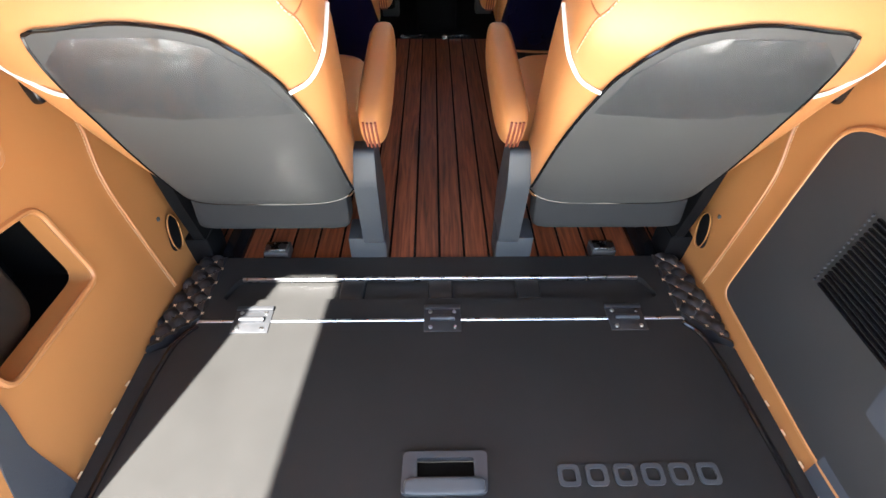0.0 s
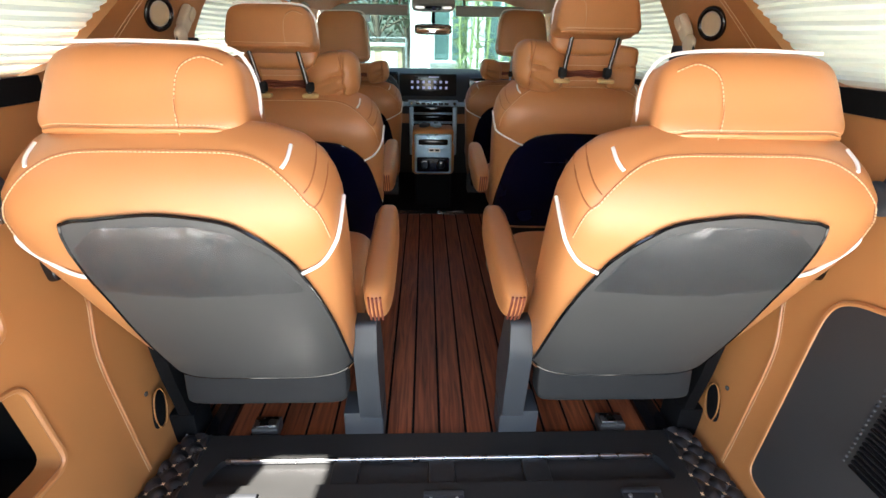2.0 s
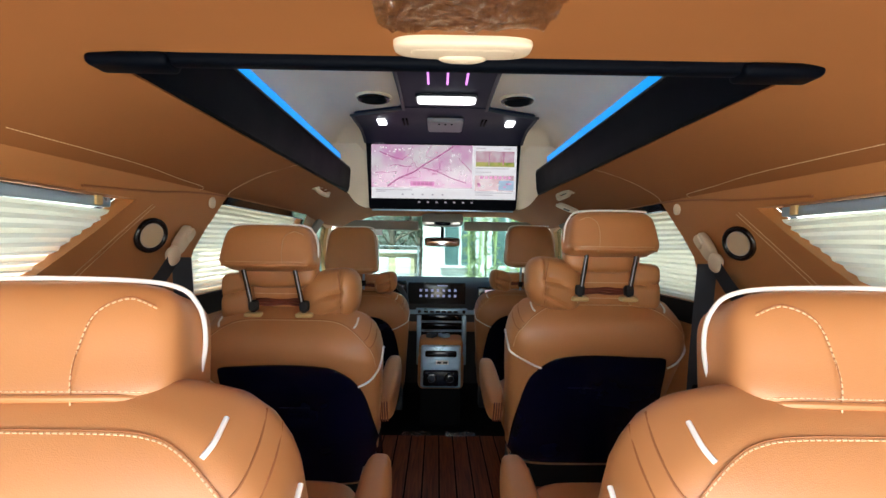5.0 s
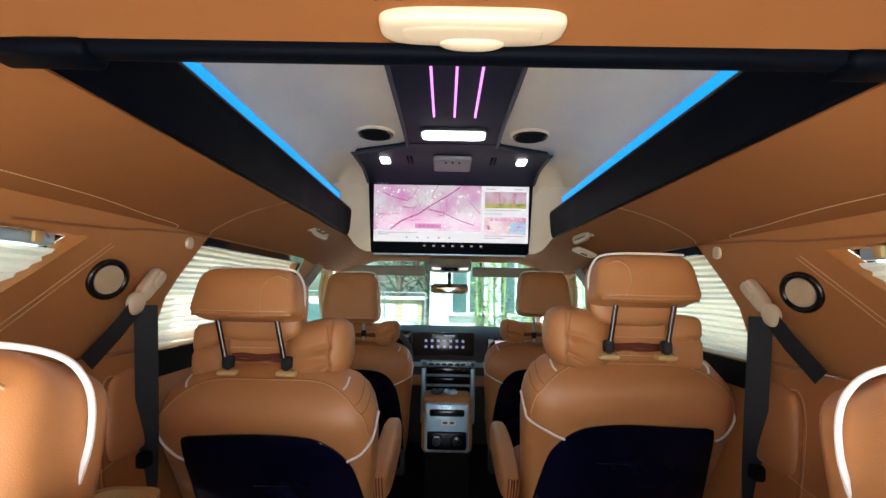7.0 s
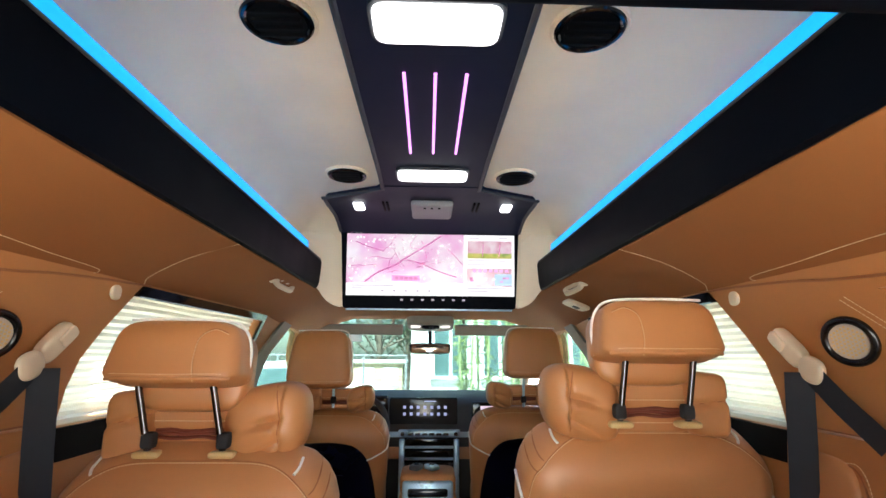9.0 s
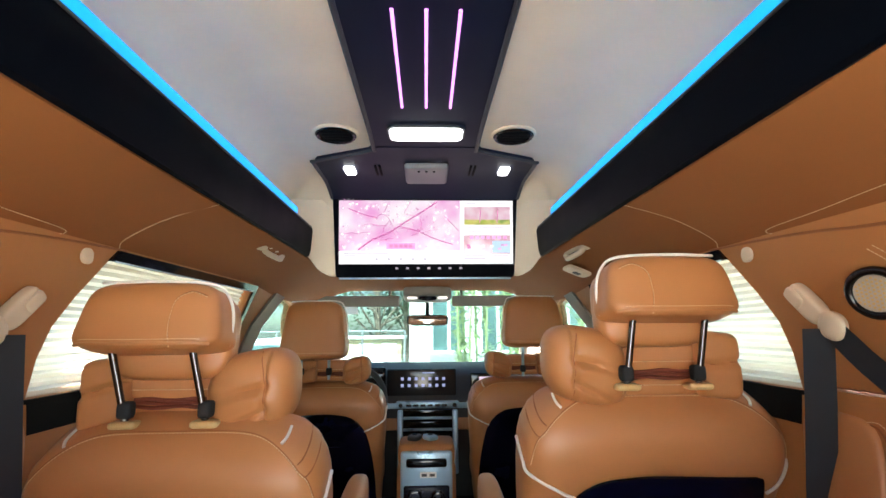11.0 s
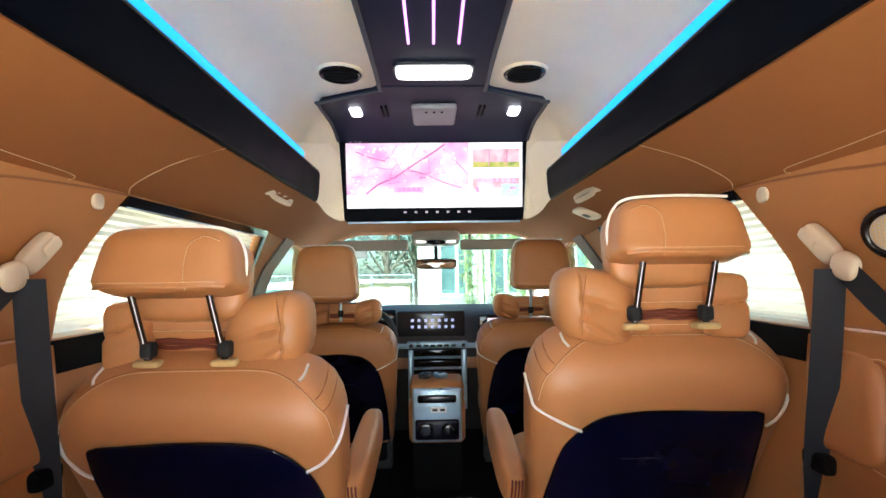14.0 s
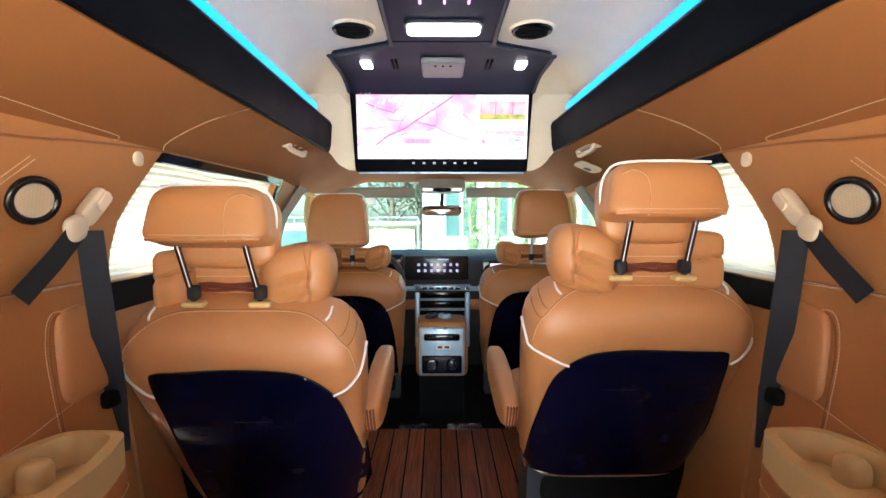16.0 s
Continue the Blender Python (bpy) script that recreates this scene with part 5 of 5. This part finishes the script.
sec = [(3.52, 0.50), (3.50, 0.57), (3.55, 0.60), (3.62, 0.70), (3.70, 0.745), (4.10, 0.76), (4.12, 0.0), (3.75, 0.0), (3.60, 0.40), (3.52, 0.50)]
bm = bmesh.new()
r0 = [bm.verts.new((-0.72, y, z)) for y, z in sec[:-1]]
r1 = [bm.verts.new((0.72, y, z)) for y, z in sec[:-1]]
for i in range(len(r0)):
    j = (i + 1) % len(r0)
    bm.faces.new((r0[i], r0[j], r1[j], r1[i]))
bm.faces.new(r0)
bm.faces.new(r1[::-1])
part("body", bm, SHELL, dash)
part("silver_band", block(-0.70, 0.70, 3.485, 3.50, 0.545, 0.575, 0.005), SILVER, dash)
part("tan_band", block(-0.70, 0.70, 3.53, 3.58, 0.42, 0.50, 0.01), LEATHER, dash)
dp = part("display", block(-0.225, 0.175, 3.555, 3.58, 0.595, 0.755, 0.008, 3), DISPLAY, dash, "wide dark touch display with icons")
UI_ICON = glow("display_icon", (0.45, 0.5, 0.85), 0.045)
for i in range(7):
    for j in range(2):
        part("icon", block(-0.145 + i * 0.04, -0.128 + i * 0.04, 3.552, 3.556, 0.655 + j * 0.038, 0.672 + j * 0.038, 0.003), UI_ICON, dp)
part("clock_bar", block(-0.02, 0.05, 3.552, 3.556, 0.733, 0.738, 0), UI_ICON, dp)
ph = part("side_display", block(0.255, 0.40, 3.50, 3.52, 0.585, 0.735, 0.008, 3), BLACK_GLOSS, dash, "small screen showing pink")
part("side_picture", block(0.305, 0.398, 3.495, 3.501, 0.605, 0.715, 0), BLOSSOM, ph)
part("cluster_hood", block(-0.62, -0.235, 3.57, 3.60, 0.60, 0.765, 0.01), BLACK_GLOSS, dash)
btns = part("switch_panel", block(-0.165, 0.185, 3.462, 3.50, 0.548, 0.588, 0.008, 3), SILVER, dash, "silver climate button row")
for k in range(6):
    part("button", block(-0.11 + k * 0.04, -0.082 + k * 0.04, 3.458, 3.465, 0.560, 0.572, 0.002), BLACK_GLOSS, btns)
for x in (-0.14, 0.16):
    part("knob", disc(bmesh.new(), pose(x, 3.458, 0.567, 90), 0.012, 0.011, 0.014, 16), BLACK_GLOSS, btns)
con = thing("centre_console", "silver and tan centre console with cup recess and knobs", "console")
part("tower", block(-0.15, 0.17, 3.42, 3.56, 0.20, 0.548, 0.015, 3), BLACK_MATT, con)
for x0, x1 in ((-0.155, -0.125), (0.145, 0.175)):
    part("frame_side", block(x0, x1, 3.40, 3.43, 0.22, 0.55, 0.008, 3), SILVER, con, "pale silver frame")
for z in (0.50, 0.44, 0.38):
    part("crossbar", block(-0.125, 0.145, 3.405, 3.425, z, z + 0.014, 0.005), SILVER, con)
    part("vent_gap", block(-0.12, 0.14, 3.41, 3.42, z + 0.016, z + 0.05, 0.003), BLACK_GLOSS, con)
part("body", block(-0.125, 0.13, 2.86, 3.42, 0.22, 0.42, 0.03, 4), LEATHER, con, "tan leather console body")
part("rear_face", block(-0.108, 0.113, 2.845, 2.87, 0.235, 0.47, 0.02, 4), SILVER, con, "silver rear face")
part("top_pad", block(-0.120, 0.125, 2.858, 3.05, 0.41, 0.495, 0.022, 4), TRIM_LEATHER, con)
part("cup_recess", block(-0.085, 0.09, 2.838, 2.86, 0.405, 0.442, 0.012, 4), BLACK_GLOSS, con)
part("lower_plate", block(-0.095, 0.10, 2.838, 2.86, 0.245, 0.335, 0.012, 4), NAVY_SHELL, con)
part("sticker", block(-0.025, 0.045, 2.8405, 2.846, 0.365, 0.388, 0), PIPING, con, "white paper sticker")
for x0, w in ((-0.018, 0.022), (0.016, 0.022)):
    part("sticker_bar", block(x0, x0 + w, 2.839, 2.842, 0.371, 0.382, 0), SHELL, con)
for x in (-0.048, 0.052):
    k = part("socket", superbox(bmesh.new(), 0.03, 0.008, 0.03, pose(x, 2.836, 0.29), 4 if x < 0 else 2.2, 8), BLACK_GLOSS, con)
    part("socket_ring", tube([(x + 0.02 * math.cos(q / 20 * math.tau), 2.828, 0.29 + 0.02 * math.sin(q / 20 * math.tau)) for q in range(20)], 0.0012, 6, closed=True), HINGE_STEEL, k)
part("console_foot", block(-0.11, 0.115, 2.90, 3.45, -0.006, 0.225, 0.02), BLACK_MATT, con)
for x, m_ in ((-0.05, SHELL), (0.02, SILVER)):
    kf = thing("key_fob", "dark car key fob on the console pad", "key fob", "key fobs", at=(x, 2.95, 0.495))
    part("fob", superbox(bmesh.new(), 0.026, 0.036, 0.012, pose(0, 0, 0.011, 0, 0, 20 * (x + 0.02) * 40), 4, 8), m_, kf)
    part("fob_button", superbox(bmesh.new(), 0.012, 0.014, 0.003, pose(0, 0, 0.023), 4, 5), BLACK_GLOSS, kf)
wheel = thing("steering_wheel", "dark leather steering wheel", "steering wheel", at=(-0.405, 3.36, 0.61))
wm = pose(0, 0, 0, 68, 0, 0)
part("rim", tube([wm @ Vector((0.185 * math.cos(k / 40 * math.tau), 0.185 * math.sin(k / 40 * math.tau), 0)) for k in range(40)], 0.016, 10, closed=True), SHELL, wheel)
part("hub", superbox(bmesh.new(), 0.07, 0.055, 0.03, wm, 3, 8), SHELL, wheel)
for e in (-1, 1):
    part("spoke", tube([wm @ Vector((e * 0.05, -0.01, 0)), wm @ Vector((e * 0.18, 0.0, 0))], 0.014, 8), SILVER, wheel)
part("column", tube([(0, 0.02, 0), (0, 0.22, -0.07)], 0.03, 10), SHELL, wheel)
# windscreen, pillars, mirror, visors
ws = tagged(new("window_windscreen"), "wide clear windscreen", "window", kind="structure")
pane = part("pane", sheet([(-0.70, 0.74), (0.70, 0.74), (0.66, 1.235), (-0.66, 1.235)], [], lambda x, z: (x, 4.22 - (z - 0.74) * 0.95, z), (0, 0.005, 0), 0.2), TINTED, ws)
for s in (-1, 1):
    p = part("trim_pillar", tube([(s * 0.70, 4.20, 0.74), (s * 0.68, 3.98, 0.98), (s * 0.66, 3.74, 1.23)], 0.035, 8), IVORY)
    tagged(p, "pale grey windscreen pillar trim", "trim", kind="structure")
    v = thing("sun_visor", "grey brown folded sun visor", "sun visor", "sun visors", at=(s * 0.429, 3.62, 1.186))
    vm = block(-0.268, 0.268, -0.012, 0.012, -0.065, 0.0, 0.010, 3)
    bmesh.ops.rotate(vm, verts=vm.verts, cent=(0, 0, 0), matrix=Matrix.Rotation(radians(12), 3, "X"))
    part("visor", vm, VISOR, v)
    part("pivot", tube([(s * -0.21, 0, 0.004), (s * -0.21, 0.02, 0.03)], 0.008, 8), VISOR, v)
part("paper_sticker", sheet([(-0.53, 1.085), (-0.445, 1.085), (-0.445, 1.15), (-0.53, 1.15)], [], lambda x, z: (x, 4.215 - (z - 0.74) * 0.95, z), (0, 0.002, 0), 0.1), PAPER, ws, "white paper sticker")
mi = thing("rear_view_mirror", "black rear view mirror under a lamp console", "mirror", at=(0.01, 3.72, 1.04))
part("mirror_body", superbox(bmesh.new(), 0.13, 0.018, 0.034, pose(0, 0, 0), 5, 10), BLACK_GLOSS, mi)
glass = part("mirror_glass", block(-0.118, 0.118, -0.021, -0.016, -0.026, 0.026, 0.003), CHROME, mi, "mirror glass")
part("stem", tube([(0, 0.01, 0.02), (0, 0.05, 0.16)], 0.012, 8), BLACK_MATT, mi)
oc = thing("overhead_console", "grey overhead console with two lamps", "overhead console", at=(0.01, 3.62, 1.215))
part("housing", superbox(bmesh.new(), 0.145, 0.10, 0.035, pose(0, 0, -0.02, -10), 5, 10), VISOR, oc)
part("dark_window", superbox(bmesh.new(), 0.055, 0.03, 0.006, pose(0, -0.058, -0.047, -20), 4, 8), NAVY_SHELL, oc, "dark glossy switch window")
for x in (-0.09, 0.09):
    part("lamp_lens", superbox(bmesh.new(), 0.03, 0.02, 0.008, pose(x, -0.06, -0.045), 4, 6), glow("map_lamp", (1.0, 0.97, 0.9), 0.09), oc, "lit map lamp")
sw = thing("switch_plate", "ivory switch plate on the headliner", "switch", at=(0.62, 2.62, 1.215))
part("plate", superbox(bmesh.new(), 0.05, 0.06, 0.008, pose(0, 0, 0, 0, 22, 0), 5, 8), IVORY, sw)
part("switch_key", superbox(bmesh.new(), 0.016, 0.02, 0.005, pose(0, 0, -0.007, 0, 22, 0), 4, 5), SHELL, sw)
for x0, x1 in ((-0.20, -0.05), (0.03, 0.19)):
    wr = thing("plastic_wrap", "crumpled clear plastic wrap at the carpet edge", "plastic wrap", "floor wraps", at=((x0 + x1) / 2, 2.785, 0))
    h = (x1 - x0) / 2
    part("wrap", sheet([(-h, -0.022), (h, -0.022), (h, 0.03), (-h, 0.03)], [], lambda u, v: (u, v, 0.006 + 0.018 * abs(noise.noise((u * 40, v * 40, 1)))), (0, 0, -0.005), 0.008), WRAP, wr)
# added sheet that imitates the crumpled-looking glare of the lamp lens
wr = thing("plastic_wrap", "added crumpled clear sheet standing in for ceiling lamp glare", "plastic wrap", at=(0.0, 0.785, 1.296))
part("wrap", sheet([(-0.10, -0.05), (0.11, -0.05), (0.10, 0.03), (-0.03, 0.034), (-0.085, 0.045), (-0.10, 0.02)], [], lambda u, v: (u, v, -0.005 - 0.014 * abs(noise.noise((u * 35, v * 35, 4)))), (0, 0, 0.0008), 0.008), WRAP, wr)
for word, s in SIDES:
    rc = thing("trim_recess", "black belt guide recess low on the side trim", "belt guide", "belt guides", at=(s * (wall_x(0.14) - 0.006), 0.958, 0.14))
    part("well", superbox(bmesh.new(), 0.006, 0.024, 0.05, pose(0, 0, 0, -18, 0, 0), 3, 10), BLACK_MATT, rc)
    part("rim", tube([Vector((s * -0.004, 0.027 * math.cos(k / 24 * math.tau), 0.053 * math.sin(k / 24 * math.tau) + 0.3 * 0.027 * math.cos(k / 24 * math.tau))) for k in range(24)], 0.0018, 6, closed=True), TRIM_LEATHER, rc)
    part("screw_cap", superbox(bmesh.new(), 0.003, 0.006, 0.006, pose(s * -0.004, -0.035, 0.075), 2.4, 6), SHELL, rc)
# ---- open tailgate above the camera, outside ----
# unseen; lid edge and pillars are set to bound the cargo sun patch
tg = part("tailgate", sheet([(-0.614, 0.165), (-0.761, -1.0), (0.78, -1.0), (0.66, 0.165)], [], lambda x, y: (x, y, 1.52 + 0.26 * (0.165 - y)), (0, 0, 0.06), 0.2), PLATE_GREY)
tagged(tg, "raised tailgate of the van with grey lining", "tailgate")
for word, s in SIDES:
    x0, x1 = sorted((s * 0.735, s * 0.86))
    p = part("trim_rear_pillar_" + word, block(x0, x1, 0.075, 0.20, 0.30, 1.66, 0.01), BLACK_MATT)
    tagged(p, "black body pillar beside the tailgate opening", "trim", kind="structure")
# ---- yard in front of the van ----
PLASTER = material("pale_plaster", (0.75, 0.74, 0.70), 0.9, noise_scale=2, vary=0.12, bump=0.2, bump_scale=40)
PANE = material("shop_pane", (0.10, 0.16, 0.16), 0.1, noise_scale=1.2, vary=0.5, bump=0)
FRAMEW = material("white_frame", (0.75, 0.76, 0.76), 0.5, noise_scale=8, vary=0.06, bump=0)
fac = thing("building", "white plastered building with a glazed door", "building", at=(0, 13, -0.5))
part("wall", block(-0.42, 12, 0, 0.4, 0, 5, 0), PLASTER, fac)
for x in (0.10, 1.35, 3.6):
    wdw = part("window", block(x, x + 0.95, -0.05, 0.02, 0.95, 2.7, 0), PANE, fac)
    for xx in (x, x + 0.44, x + 0.89):
        part("frame", block(xx, xx + 0.08, -0.10, -0.04, 0.95, 2.7, 0), FRAMEW, wdw)
    part("sill", block(x - 0.05, x + 1.0, -0.14, 0.0, 0.88, 0.95, 0.01), FRAMEW, wdw)
hut = thing("shed", "beige low shed with a flat roof and two shutters", "shed", at=(-1.75, 14.5, -0.5))
part("wall", block(-1.6, 1.05, 0, 2.0, 0, 1.22, 0.01), material("beige_panel", (0.55, 0.44, 0.27), 0.7, noise_scale=3, vary=0.12, bump=0.1, bump_scale=60), hut)
part("roof", block(-1.7, 1.15, -0.1, 2.1, 1.22, 1.30, 0.02), PLASTER, hut)
for x in (-0.15, 0.50):
    part("shutter", block(x, x + 0.42, -0.03, 0.01, 0.55, 1.1, 0.01), FRAMEW, hut)
fence = thing("rail_fence", "thin grey rail fence across the yard", "fence", at=(-1.6, 12.2, -0.5))
for z in (0.75, 1.45):
    part("rail", tube([(-3, 0, z), (1.1, 0, z)], 0.018, 8), PLATE_GREY, fence)
for k in range(5):
    part("post", tube([(-2.9 + k, 0, 0), (-2.9 + k, 0, 1.47)], 0.025, 8), PLATE_GREY, fence)
car = thing("parked_car", "white parked car with dark glass", "car", at=(-2.55, 10.2, -0.5))
side = [(-2.0, 0.35), (-1.98, 0.62), (-1.80, 0.78), (-1.25, 0.83), (-0.75, 1.28), (0.35, 1.32), (0.95, 0.92), (1.75, 0.80), (2.02, 0.62), (2.04, 0.35)]
side = [(v.x, v.y) for v in smooth_line([Vector((a, b, 0)) for a, b in side], 5)]
part("body", sheet(side, [], lambda x, z: (x, -0.82 + 0.16 * max(0.0, z - 0.8), z), lambda x, z: Vector((0, 1.64 - 0.32 * max(0.0, z - 0.8), 0)), 0.2), FRAMEW, car)
part("side_glass", sheet([(-1.05, 0.88), (0.78, 0.90), (0.28, 1.24), (-0.68, 1.22)], [], lambda x, z: (x, -0.835 + 0.16 * max(0.0, z - 0.8), z), (0, 0.01, 0), 0.3), PANE, car)
for x in (-1.25, 1.25):
    wh = part("wheel", disc(bmesh.new(), pose(x, -0.76, 0.32, 90), 0.32, 0.32, 0.2, 24), BLACK_MATT, car)
    part("rim", disc(bmesh.new(), pose(x, -0.865, 0.32, 90), 0.20, 0.17, 0.02, 16), STEEL, wh)
GREEN = material("tree_leaf", (0.07, 0.11, 0.05), 0.6, noise_scale=4, vary=0.5, bump=0)
BARK = material("tree_bark", (0.16, 0.12, 0.09), 0.9, noise_scale=12, vary=0.3, bump=0.4, bump_scale=40)
rng2 = random.Random(11)
for tx, ty, th in ((-1.7, 17.5, 4.6), (-3.6, 18.5, 5.4), (-0.75, 19.0, 4.2), (-5.8, 17.0, 4.8)):
    tr = thing("tree", "dark green leafy tree behind the fence", "tree", "yard trees", at=(tx, ty, -0.5))
    bm, lf = bmesh.new(), bmesh.new()
    tube([(0, 0, 0), (0.05, 0, th * 0.3), (0, 0.05, th * 0.62)], 0.10, 8, bm)
    tips = []
    for k in range(14):
        a, h0 = rng2.uniform(0, math.tau), th * rng2.uniform(0.22, 0.6)
        tip = Vector((math.cos(a) * rng2.uniform(0.5, 1.3), math.sin(a) * rng2.uniform(0.5, 1.3), h0 + th * rng2.uniform(0.08, 0.36)))
        tube([(0.03, 0, h0), tip * 0.55 + Vector((0, 0, h0 * 0.45)), tip], 0.035, 5, bm)
        tips.append(tip)
    for k in range(1500):
        c = rng2.choice(tips) + Vector((rng2.gauss(0, 0.34), rng2.gauss(0, 0.34), rng2.gauss(0, 0.28)))
        d = Vector((rng2.gauss(0, 1), rng2.gauss(0, 1), rng2.gauss(0, 0.7))).normalized() * rng2.uniform(0.08, 0.16)
        wv = d.cross(Vector((rng2.random(), rng2.random(), 1))).normalized() * 0.035
        lf.faces.new([lf.verts.new(c), lf.verts.new(c + d * 0.5 + wv), lf.verts.new(c + d), lf.verts.new(c + d * 0.5 - wv)])
    part("trunk", bm, BARK, tr)
    part("leaves", lf, GREEN, tr)
LEAF = material("bamboo_leaf", (0.36, 0.42, 0.20), 0.6, noise_scale=6, vary=0.4, bump=0)
for k in range(7):
    bx = thing("bamboo", "slender green bamboo clump", "plant", "bamboo clumps", at=(0.6 + k * 0.55, 9.5 + 0.4 * math.sin(k * 2.1), -0.5))
    bm, lf = bmesh.new(), bmesh.new()
    for j in range(4):
        x0, y0, h = rng.uniform(-0.2, 0.2), rng.uniform(-0.2, 0.2), rng.uniform(2.2, 3.2)
        lean = rng.uniform(-0.25, 0.25)
        tube([(x0, y0, 0), (x0 + lean * 0.4, y0, h * 0.5), (x0 + lean, y0, h)], 0.022, 6, bm)
        for q in range(70):
            t = rng.uniform(0.15, 1)
            c = Vector((x0 + lean * t, y0, h * t))
            d = Vector((rng.gauss(0, 1), rng.gauss(0, 1), rng.gauss(-0.3, 0.6))).normalized() * rng.uniform(0.12, 0.3)
            wv = d.cross(Vector((rng.random(), rng.random(), 1))).normalized() * 0.022
            a = [lf.verts.new(c), lf.verts.new(c + d * 0.4 + wv), lf.verts.new(c + d), lf.verts.new(c + d * 0.4 - wv)]
            lf.faces.new(a)
    part("stems", bm, LEAF, bx)
    part("leaves", lf, LEAF, bx)

# ---- floor planks, piece by piece ----
PW = 0.0728
xs = -0.7283
shared = None
while xs < 0.74:
    if shared is None:
        bmp = block(0, PW - 0.0075, 0, 1.80, -0.004, 0.0, 0.0012, 1)
        first = part("plank", bmp, WOOD, floor)
        shared = first.data
        first.location = (xs, 0.98, 0)
    else:
        ob = new("plank", shared)
        ob.parent = floor
        ob.location = (xs, 0.98, 0)
    xs += PW
